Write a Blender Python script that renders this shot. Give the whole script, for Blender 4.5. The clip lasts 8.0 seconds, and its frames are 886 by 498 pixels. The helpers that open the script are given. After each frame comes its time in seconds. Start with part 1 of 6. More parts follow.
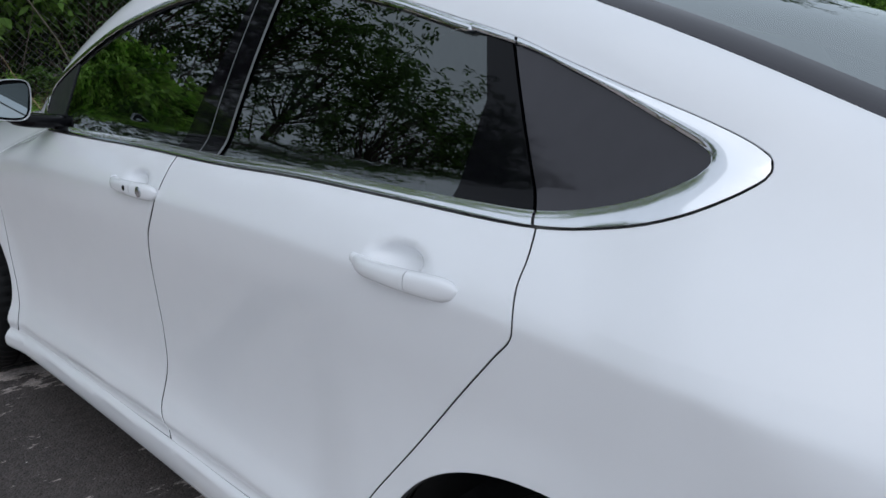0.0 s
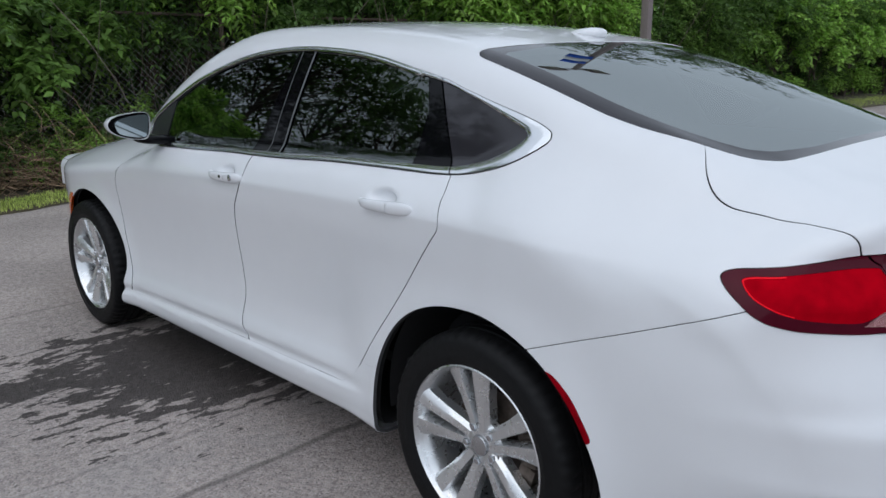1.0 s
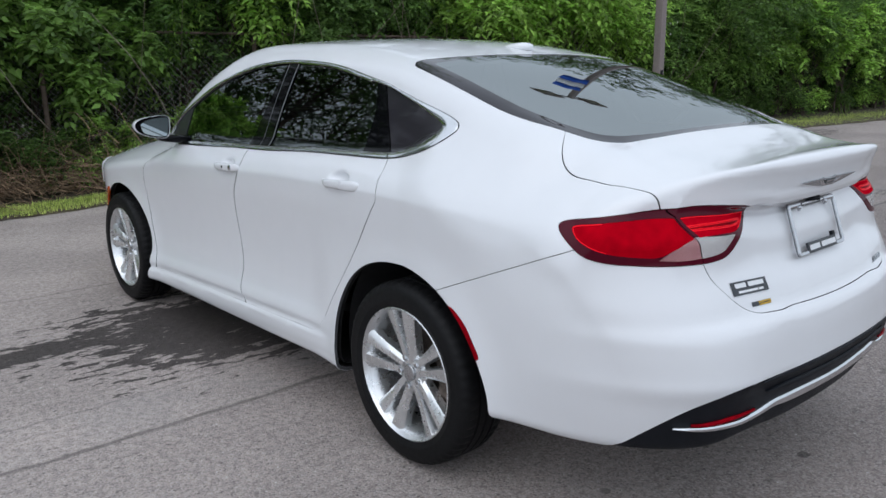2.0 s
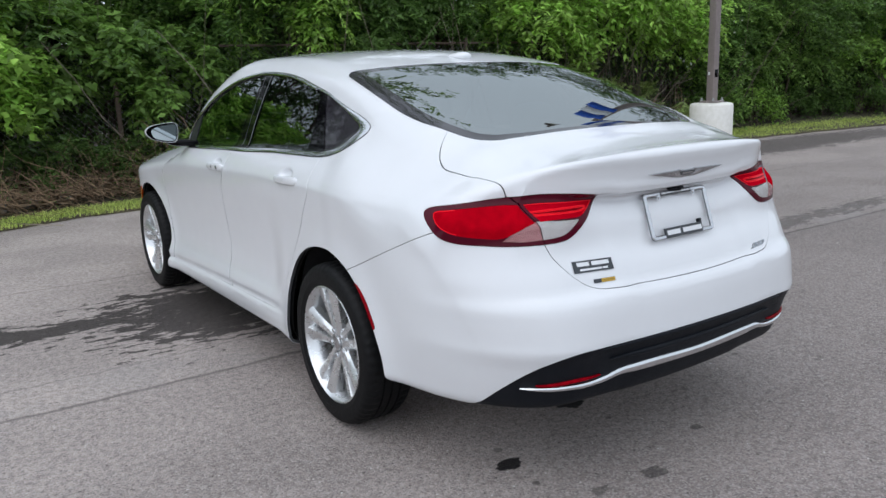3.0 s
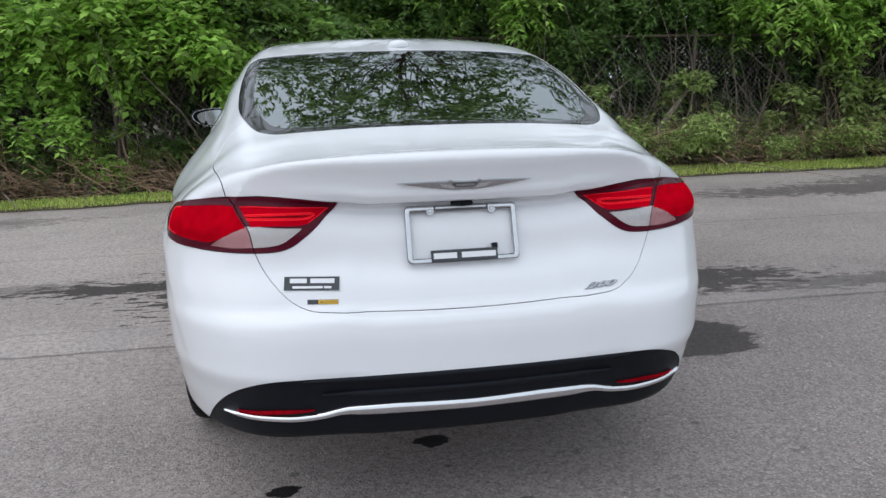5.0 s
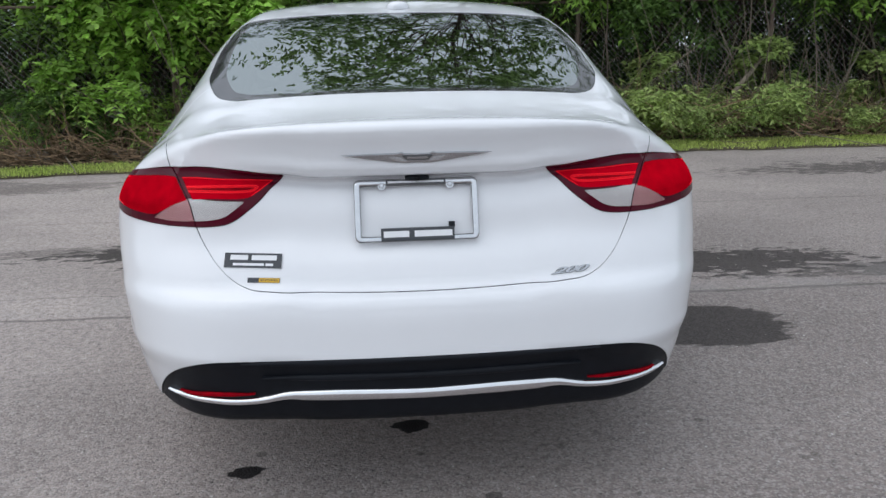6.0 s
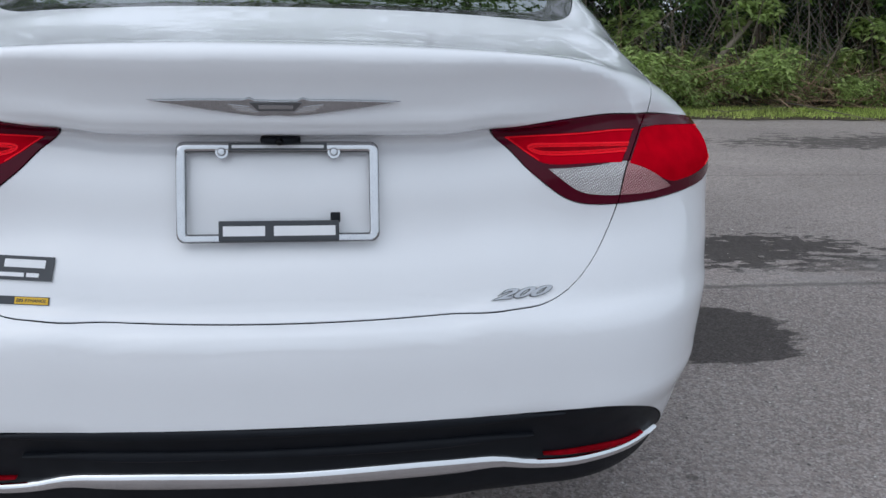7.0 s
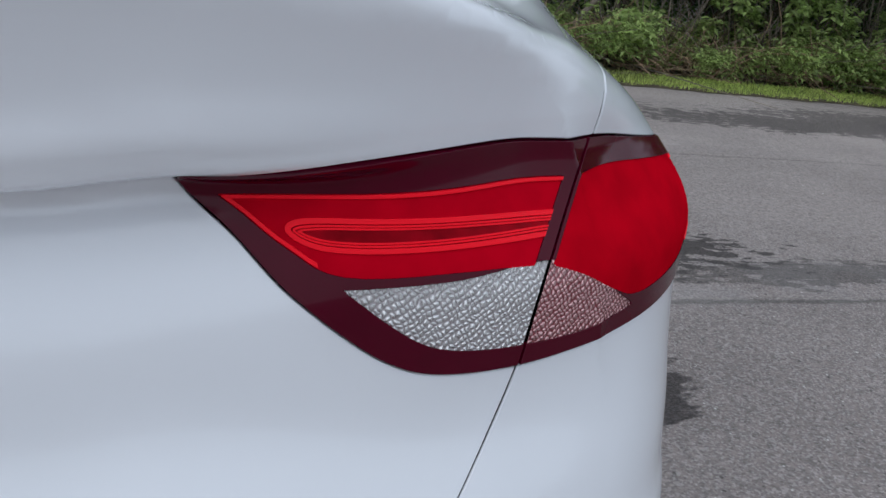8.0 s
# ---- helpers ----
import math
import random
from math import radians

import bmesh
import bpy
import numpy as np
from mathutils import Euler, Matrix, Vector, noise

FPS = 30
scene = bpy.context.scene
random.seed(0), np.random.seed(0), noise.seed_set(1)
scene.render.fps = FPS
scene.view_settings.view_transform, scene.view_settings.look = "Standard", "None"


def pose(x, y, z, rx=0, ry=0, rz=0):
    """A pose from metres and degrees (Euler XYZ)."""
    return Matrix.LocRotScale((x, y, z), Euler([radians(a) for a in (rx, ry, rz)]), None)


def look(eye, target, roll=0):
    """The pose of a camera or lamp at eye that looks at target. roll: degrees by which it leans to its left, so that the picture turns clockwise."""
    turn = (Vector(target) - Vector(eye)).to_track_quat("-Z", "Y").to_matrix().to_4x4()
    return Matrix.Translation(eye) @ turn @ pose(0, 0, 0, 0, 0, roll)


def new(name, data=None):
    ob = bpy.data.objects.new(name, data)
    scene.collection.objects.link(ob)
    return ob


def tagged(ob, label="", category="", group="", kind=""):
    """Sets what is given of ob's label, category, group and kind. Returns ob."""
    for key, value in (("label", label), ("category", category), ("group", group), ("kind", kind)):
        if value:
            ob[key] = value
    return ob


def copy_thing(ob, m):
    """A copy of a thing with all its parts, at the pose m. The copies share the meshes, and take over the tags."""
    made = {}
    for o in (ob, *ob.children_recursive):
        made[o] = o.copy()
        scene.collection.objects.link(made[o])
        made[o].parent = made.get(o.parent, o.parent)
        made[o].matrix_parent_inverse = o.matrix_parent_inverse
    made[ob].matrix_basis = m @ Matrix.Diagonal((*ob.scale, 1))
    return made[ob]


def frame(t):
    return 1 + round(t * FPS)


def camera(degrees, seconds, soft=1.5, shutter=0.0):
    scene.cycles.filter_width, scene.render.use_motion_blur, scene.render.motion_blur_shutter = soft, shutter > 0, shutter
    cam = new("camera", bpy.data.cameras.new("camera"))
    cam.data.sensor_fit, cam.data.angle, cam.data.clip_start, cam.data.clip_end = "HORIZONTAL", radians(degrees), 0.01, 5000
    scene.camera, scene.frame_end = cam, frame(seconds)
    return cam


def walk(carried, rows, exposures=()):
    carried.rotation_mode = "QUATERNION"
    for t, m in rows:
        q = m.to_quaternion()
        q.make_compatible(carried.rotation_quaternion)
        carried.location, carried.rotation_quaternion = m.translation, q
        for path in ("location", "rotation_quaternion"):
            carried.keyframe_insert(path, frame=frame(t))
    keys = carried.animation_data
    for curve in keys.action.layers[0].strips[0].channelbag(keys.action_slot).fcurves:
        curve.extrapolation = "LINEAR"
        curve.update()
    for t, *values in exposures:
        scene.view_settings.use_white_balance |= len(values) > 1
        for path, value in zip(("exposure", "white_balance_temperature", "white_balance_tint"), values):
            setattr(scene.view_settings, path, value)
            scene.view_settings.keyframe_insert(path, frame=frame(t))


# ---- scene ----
cam = camera(59.6, 8.0)
PATH = [
    (0, (-1.649, -0.472, 1.344), (-0.265, 0.858, 0.782), 1.7),
    (0.5, (-2.003, -0.938, 1.364), (-0.638, 0.433, 0.859), 0.4),
    (0.8, (-2.199, -1.182, 1.401), (-0.843, 0.203, 0.906), -0.0),
    (1, (-2.294, -1.343, 1.403), (-0.944, 0.046, 0.906), -0.3),
    (1.2, (-2.363, -1.489, 1.406), (-1.019, -0.093, 0.912), -0.4),
    (2.3, (-2.444, -2.24, 1.377), (-1.21, -0.734, 0.92), -1.0),
    (2.5, (-2.385, -2.396, 1.39), (-1.183, -0.865, 0.927), -1.3),
    (3, (-2.149, -2.726, 1.386), (-1.063, -1.106, 0.942), -2.0),
    (3.5, (-1.72, -2.914, 1.38), (-0.794, -1.192, 0.96), -2.3),
    (4, (-1.242, -3.076, 1.351), (-0.504, -1.262, 0.944), -2.2),
    (4.5, (-0.798, -3.094, 1.319), (-0.262, -1.211, 0.91), -1.9),
    (4.7, (-0.649, -3.097, 1.316), (-0.186, -1.195, 0.903), -1.6),
    (5.8, (-0.11, -3.016, 1.324), (0.053, -1.088, 0.819), -0.9),
    (6, (-0.09, -2.971, 1.299), (0.063, -1.043, 0.792), -1.1),
    (6.5, (-0.015, -2.678, 1.244), (0.145, -0.762, 0.696), -0.2),
    (7, (0.121, -2.238, 1.183), (0.347, -0.344, 0.58), 1.2),
    (7.5, (0.281, -1.75, 1.113), (0.645, 0.114, 0.489), 3.9),
    (8, (0.364, -1.39, 1.12), (0.976, 0.374, 0.402), 7.9),
]
walk(cam, [(t, look(eye, target, roll)) for t, eye, target, roll in PATH],
     exposures=[(0, -0.22, 6150, 10), (1, -0.18, 6200, 10), (2.5, 0.12, 6300, 10), (4.5, 0.20, 6400, 10), (6.0, 0.16, 6400, 10), (6.5, 0.08, 6350, 10), (7.0, -0.03, 6200, 10), (7.5, -0.20, 6150, 10), (8, -0.10, 6150, 10)])

# ---- light ----
world = bpy.data.worlds.new("overcast_sky")
scene.world = world
world.use_nodes = True
wn, wl = world.node_tree.nodes, world.node_tree.links
sky = wn.new("ShaderNodeTexSky")
sky.sky_type, sky.sun_disc = "NISHITA", False
sky.sun_elevation, sky.sun_rotation = radians(57), radians(248)
sky.air_density, sky.dust_density, sky.ozone_density = 1.0, 6.0, 1.0
# cloud cover: an even pale veil, brighter towards the hidden sun
GLOW = Vector((-0.50, -0.20, 0.84)).normalized()
at = wn.new("ShaderNodeTexCoord")
dot = wn.new("ShaderNodeVectorMath")
dot.operation = "DOT_PRODUCT"
dot.inputs[1].default_value = GLOW
wl.new(at.outputs["Generated"], dot.inputs[0])
veil = wn.new("ShaderNodeValToRGB")
for pos, value in ((0.0, 9.6), (0.35, 9.8), (0.62, 10.2), (0.82, 10.9), (1.0, 11.6)):
    e = veil.color_ramp.elements.new(pos) if pos not in (0.0, 1.0) else veil.color_ramp.elements[int(pos)]
    e.position, e.color = pos, (value * 0.90, value * 0.985, value * 1.085, 1)
veil.color_ramp.interpolation = "EASE"
wl.new(dot.outputs["Value"], veil.inputs[0])
pale = wn.new("ShaderNodeMixRGB")
pale.inputs[0].default_value = 0.85
wl.new(sky.outputs[0], pale.inputs[1])
wl.new(veil.outputs[0], pale.inputs[2])
wl.new(pale.outputs[0], wn["Background"].inputs[0])
wn["Background"].inputs[1].default_value = 0.1
sun = new("sun", bpy.data.lights.new("sun", "SUN"))
sun.data.energy, sun.data.angle, sun.data.color = 0.45, radians(75), (0.98, 0.99, 1.0)
sun.matrix_basis = look(GLOW * 12, (0, 0, 0))

# ---- materials ----
def material(name, colour, rough=0.5, metal=0.0, coat=0.0, vary=0.0, scale=8.0, bump=0.0, bump_scale=60.0, second=None, spec=0.5, island=False):
    """A surface with two scales of variation in colour and roughness, and fine relief."""
    m = bpy.data.materials.new(name)
    m.use_nodes = True
    n, k = m.node_tree.nodes, m.node_tree.links
    b = n["Principled BSDF"]
    b.inputs["Base Color"].default_value = (*colour, 1)
    b.inputs["Roughness"].default_value, b.inputs["Metallic"].default_value = rough, metal
    b.inputs["Specular IOR Level"].default_value = spec
    b.inputs["Coat Weight"].default_value, b.inputs["Coat Roughness"].default_value = coat, 0.04
    at = n.new("ShaderNodeTexCoord")
    if vary or second:
        big, small = n.new("ShaderNodeTexNoise"), n.new("ShaderNodeTexNoise")
        big.inputs["Scale"].default_value, small.inputs["Scale"].default_value = scale * 0.25, scale * 4
        big.inputs["Detail"].default_value = small.inputs["Detail"].default_value = 5
        add = n.new("ShaderNodeMath")
        add.operation = "ADD"
        for i, t in enumerate((big, small)):
            k.new(at.outputs["Object"], t.inputs["Vector"])
            k.new(t.outputs["Fac"], add.inputs[i])
        ramp = n.new("ShaderNodeMapRange")
        ramp.inputs["From Min"].default_value, ramp.inputs["From Max"].default_value = 0.7, 1.3
        k.new(add.outputs[0], ramp.inputs["Value"])
        mix = n.new("ShaderNodeMixRGB")
        dark = second or tuple(c * (1 - vary) for c in colour)
        mix.inputs[1].default_value, mix.inputs[2].default_value = (*colour, 1), (*dark, 1)
        k.new(ramp.outputs[0], mix.inputs[0])
        out = mix.outputs[0]
        if island:
            geo, hsv = n.new("ShaderNodeNewGeometry"), n.new("ShaderNodeHueSaturation")
            rng = n.new("ShaderNodeMapRange")
            rng.inputs["To Min"].default_value, rng.inputs["To Max"].default_value = 0.38, 1.5
            k.new(geo.outputs["Random Per Island"], rng.inputs["Value"])
            k.new(rng.outputs[0], hsv.inputs["Value"])
            k.new(out, hsv.inputs["Color"])
            out = hsv.outputs[0]
        k.new(out, b.inputs["Base Color"])
        rr = n.new("ShaderNodeMapRange")
        rr.inputs["To Min"].default_value, rr.inputs["To Max"].default_value = rough, min(1, rough * 1.25 + 0.02)
        k.new(small.outputs["Fac"], rr.inputs["Value"])
        k.new(rr.outputs[0], b.inputs["Roughness"])
    if bump:
        grain, relief = n.new("ShaderNodeTexNoise"), n.new("ShaderNodeBump")
        grain.inputs["Scale"].default_value, grain.inputs["Detail"].default_value = bump_scale, 4
        relief.inputs["Strength"].default_value, relief.inputs["Distance"].default_value = bump, 0.01
        k.new(at.outputs["Object"], grain.inputs["Vector"])
        k.new(grain.outputs["Fac"], relief.inputs["Height"])
        k.new(relief.outputs[0], b.inputs["Normal"])
    return m


def glass_material(name, tint, ior=1.5, rough=0.0):
    """A thin pane: tinted see-through with a gloss that grows towards grazing angles."""
    m = bpy.data.materials.new(name)
    m.use_nodes = True
    n, k = m.node_tree.nodes, m.node_tree.links
    n.remove(n["Principled BSDF"])
    see, gloss, mix, fres = (n.new("ShaderNode" + t) for t in ("BsdfTransparent", "BsdfGlossy", "MixShader", "Fresnel"))
    see.inputs["Color"].default_value = (*tint, 1)
    gloss.inputs["Roughness"].default_value = rough
    gloss.inputs["Color"].default_value = (0.92, 0.98, 0.98, 1)
    fres.inputs["IOR"].default_value = ior
    k.new(fres.outputs[0], mix.inputs[0])
    k.new(see.outputs[0], mix.inputs[1])
    k.new(gloss.outputs[0], mix.inputs[2])
    k.new(mix.outputs[0], n["Material Output"].inputs["Surface"])
    return m


PAINT = material("white_car_paint", (0.745, 0.755, 0.78), 0.34, coat=1.0, vary=0.02, scale=3)
CHROME = material("chrome", (0.72, 0.73, 0.75), 0.08, metal=1.0, vary=0.08, scale=5)
FRAMECHROME = material("plate_frame_chrome", (0.60, 0.61, 0.63), 0.10, metal=1.0, vary=0.12, scale=12)
BRUSHED = material("brushed_chrome", (0.55, 0.56, 0.58), 0.22, metal=1.0, vary=0.1, scale=5)
DULLCHROME = material("satin_chrome", (0.50, 0.51, 0.53), 0.18, metal=1.0, vary=0.15, scale=20)
ALLOY = material("silver_alloy", (0.76, 0.77, 0.78), 0.24, metal=0.85, coat=0.3, vary=0.10, scale=12)
GLOSSBLACK = material("gloss_black_trim", (0.003, 0.003, 0.004), 0.04, spec=0.14)
PLASTIC = material("black_textured_plastic", (0.008, 0.0098, 0.014), 0.45, spec=0.18, vary=0.3, bump=0.12, bump_scale=900, scale=6)
LINER = material("dark_felt_liner", (0.012, 0.012, 0.013), 0.95, vary=0.3)
# dark colour standing for the shade inside panel gaps; the edges are white paint
SHUT = material("shaded_panel_edge", (0.06, 0.062, 0.066), 0.7, vary=0.2)
RUBBER = material("tyre_rubber", (0.0065, 0.0065, 0.0072), 0.5, spec=0.2, vary=0.35, scale=14, bump=0.1, bump_scale=300)
BRAKE = material("brake_iron", (0.16, 0.13, 0.11), 0.45, metal=0.8, vary=0.5, scale=20)
HEADLINER = material("grey_cabin_cloth", (0.38, 0.38, 0.38), 0.9, vary=0.15, bump=0.2, bump_scale=500)
SEATCLOTH = material("black_seat_cloth", (0.03, 0.031, 0.034), 0.75, vary=0.25, bump=0.2, bump_scale=400)
SEATGREY = material("grey_seat_cloth", (0.19, 0.2, 0.205), 0.85, vary=0.15, bump=0.2, bump_scale=400)
LAMPDARK = material("dark_red_lens", (0.075, 0.0008, 0.011), 0.10, coat=0.12, spec=0.12, vary=0.2)
LAMPRED = material("red_lens", (0.52, 0.0009, 0.012), 0.30, spec=0.0, vary=0.22, scale=14)
LAMPOUTER = material("shaded_red_lens", (0.52, 0.0009, 0.010), 0.30, spec=0.0, second=(0.33, 0.0007, 0.007), scale=7)
LAMPLINE = material("bright_red_light_guide", (0.95, 0.006, 0.02), 0.4, spec=0.1)
LAMPDEEP = material("deep_red_reflector", (0.32, 0.0008, 0.008), 0.35, coat=0.0, spec=0.03, vary=0.6, scale=14)


def ribbed_lens(name, low, high):
    """Clear plastic over a silver reflector pressed into small ribs."""
    m = material(name, (0.70, 0.70, 0.70), 0.16, metal=0.35, coat=0.4)
    n, k = m.node_tree.nodes, m.node_tree.links
    b = n["Principled BSDF"]
    at, spin = n.new("ShaderNodeTexCoord"), n.new("ShaderNodeMapping")
    spin.inputs["Rotation"].default_value = (0, 0.55, 0)
    k.new(at.outputs["Object"], spin.inputs["Vector"])
    waves = []
    for axis, scale in (("X", 88), ("Z", 70)):
        w = n.new("ShaderNodeTexWave")
        w.bands_direction = axis
        w.inputs["Scale"].default_value, w.inputs["Distortion"].default_value = scale, 6.0
        w.inputs["Detail"].default_value, w.inputs["Detail Scale"].default_value = 2, 1.5
        k.new(spin.outputs[0], w.inputs["Vector"])
        waves.append(w.outputs["Fac"])
    mul, ramp, relief = n.new("ShaderNodeMath"), n.new("ShaderNodeValToRGB"), n.new("ShaderNodeBump")
    mul.operation = "MULTIPLY"
    k.new(waves[0], mul.inputs[0])
    k.new(waves[1], mul.inputs[1])
    for e, (pos, c) in zip(ramp.color_ramp.elements, ((0.0, (*low, 1)), (0.30, (*high, 1)))):
        e.position, e.color = pos, c
    k.new(mul.outputs[0], ramp.inputs[0])
    k.new(ramp.outputs[0], b.inputs["Base Color"])
    relief.inputs["Strength"].default_value, relief.inputs["Distance"].default_value = 0.8, 0.004
    k.new(mul.outputs[0], relief.inputs["Height"])
    k.new(relief.outputs[0], b.inputs["Normal"])
    return m


LAMPCLEAR = ribbed_lens("ribbed_clear_lens", (0.40, 0.37, 0.37), (0.93, 0.92, 0.91))
LAMPPINK = ribbed_lens("ribbed_rose_lens", (0.22, 0.04, 0.05), (0.86, 0.50, 0.50))
AMBER = material("amber_lens", (0.75, 0.12, 0.02), 0.2, coat=1.0, vary=0.1)
PANE = glass_material("tinted_side_glass", (0.120, 0.147, 0.142), 1.95)
REARPANE = glass_material("tinted_rear_glass", (0.06, 0.08, 0.078), 4.2)
FRIT = material("black_glass_border", (0.026, 0.024, 0.030), 0.05, coat=0.3, spec=0.3, vary=0.1)
SAIL = material("satin_black_corner_panel", (0.022, 0.023, 0.026), 0.35, vary=0.1)
SEAL = material("grey_rubber_seal", (0.13, 0.135, 0.14), 0.45, vary=0.15, scale=20)
MIRROR = material("mirror_glass", (0.40, 0.45, 0.46), 0.01, metal=1.0)

# ---- mesh tools ----
def curve(*pts, fair=False):
    """A smooth function through (a, b) pairs, flat beyond the ends; fair: with no jump of curvature."""
    a, b = np.array([p[0] for p in pts], float), np.array([p[1] for p in pts], float)
    if a[0] > a[-1]:
        a, b = a[::-1], b[::-1]
    slope = np.gradient(b, a)
    if fair:
        h = np.diff(a)
        m = np.zeros((len(a), len(a)))
        r = np.zeros(len(a))
        m[0, :2], m[-1, -2:] = (2, 1), (1, 2)
        r[0], r[-1] = 3 * (b[1] - b[0]) / h[0], 3 * (b[-1] - b[-2]) / h[-1]
        for i in range(1, len(a) - 1):
            m[i, i - 1:i + 2] = 1 / h[i - 1], 2 / h[i - 1] + 2 / h[i], 1 / h[i]
            r[i] = 3 * ((b[i] - b[i - 1]) / h[i - 1]**2 + (b[i + 1] - b[i]) / h[i]**2)
        slope = np.linalg.solve(m, r)

    def value(v):
        v = np.clip(v, a[0], a[-1])
        i = np.clip(np.searchsorted(a, v, "right") - 1, 0, len(a) - 2)
        h = a[i + 1] - a[i]
        t = (v - a[i]) / h
        return ((2 * t**3 - 3 * t**2 + 1) * b[i] + (t**3 - 2 * t**2 + t) * h * slope[i]
                + (3 * t**2 - 2 * t**3) * b[i + 1] + (t**3 - t**2) * h * slope[i + 1])
    return value


def step(a, b, v):
    t = np.clip((v - a) / (b - a), 0, 1)
    return t * t * (3 - 2 * t)


def smax(a, b, r):
    h = np.maximum(r - np.abs(a - b), 0) / r
    return np.maximum(a, b) + h * h * r * 0.25


def smin(a, b, r):
    return -smax(-a, -b, r)


def loop(pts, n=6):
    """A closed smooth outline through points."""
    p = np.array(pts, float)
    out = []
    for i in range(len(p)):
        a, b, c, d = p[i - 1], p[i], p[(i + 1) % len(p)], p[(i + 2) % len(p)]
        for t in np.arange(n) / n:
            out.append(0.5 * (2 * b + (c - a) * t + (2 * a - 5 * b + 4 * c - d) * t**2 + (3 * b - a - 3 * c + d) * t**3))
    return np.array(out)


def inside(outline, u, v):
    """Signed distance to a closed outline, negative inside."""
    best, odd = np.full(u.shape, 1e9), np.zeros(u.shape, bool)
    for (ax, ay), (bx, by) in zip(outline, np.roll(outline, -1, 0)):
        ex, ey = bx - ax, by - ay
        wx, wy = u - ax, v - ay
        t = np.clip((wx * ex + wy * ey) / (ex * ex + ey * ey + 1e-12), 0, 1)
        best = np.minimum(best, (wx - t * ex)**2 + (wy - t * ey)**2)
        cross = (ay > v) != (by > v)
        with np.errstate(divide="ignore", invalid="ignore"):
            odd ^= cross & (u < ex * (v - ay) / (ey if ey else 1e-12) + ax)
    return np.sqrt(best) * np.where(odd, -1, 1)


def slope_of(f, p, e=0.002):
    g = np.empty_like(p)
    for i in range(3):
        d = np.zeros(3)
        d[i] = e
        g[:, i] = (f(p + d) - f(p - d)) / (2 * e)
    return g


def skin(f, xs, ys, zs):
    """The surface f = 0 as points and triangles on a grid, drawn onto the true surface."""
    grid = np.stack(np.meshgrid(xs, ys, zs, indexing="ij"), -1)
    val = f(grid.reshape(-1, 3)).reshape(grid.shape[:3])
    neg = val < 0
    cells = tuple(s - 1 for s in neg.shape)
    total, count = np.zeros((*cells, 3)), np.zeros(cells)
    faces = []
    for ax in range(3):
        lo = [slice(None)] * 3
        hi = [slice(None)] * 3
        lo[ax], hi[ax] = slice(None, -1), slice(1, None)
        a, b = val[tuple(lo)], val[tuple(hi)]
        cut = (a < 0) != (b < 0)
        t = np.where(cut, a / np.where(cut, a - b, 1), 0)[..., None]
        at = grid[tuple(lo)] * (1 - t) + grid[tuple(hi)] * t
        o1, o2 = [i for i in range(3) if i != ax]
        for s1 in (0, 1):
            for s2 in (0, 1):
                sel = [slice(None)] * 3
                sel[o1] = slice(s1, s1 + cells[o1])
                sel[o2] = slice(s2, s2 + cells[o2])
                c = cut[tuple(sel)]
                total += at[tuple(sel)] * c[..., None]
                count += c
    used = count > 0
    index = np.full(cells, -1)
    index[used] = np.arange(used.sum())
    pts = total[used] / count[used][:, None]
    for ax in range(3):
        o1, o2 = (ax + 1) % 3, (ax + 2) % 3
        lo = [slice(None)] * 3
        hi = [slice(None)] * 3
        lo[ax], hi[ax] = slice(None, -1), slice(1, None)
        a, b = neg[tuple(lo)], neg[tuple(hi)]
        at = np.argwhere(a != b)
        at = at[(at[:, o1] > 0) & (at[:, o2] > 0) & (at[:, o1] < cells[o1]) & (at[:, o2] < cells[o2])]
        out = a[tuple(at.T)]
        quad = []
        for d1, d2 in ((1, 1), (0, 1), (0, 0), (1, 0)):
            c = at.copy()
            c[:, o1] -= d1
            c[:, o2] -= d2
            quad.append(index[tuple(c.T)])
        quad = np.stack(quad, 1)
        quad[~out] = quad[~out][:, ::-1]
        faces += [quad[:, [0, 1, 2]], quad[:, [0, 2, 3]]]
    for _ in range(4):
        g = slope_of(f, pts)
        pts = pts - np.clip(f(pts) / np.maximum((g * g).sum(1), 0.3), -0.02, 0.02)[:, None] * g
    return pts, np.concatenate(faces)


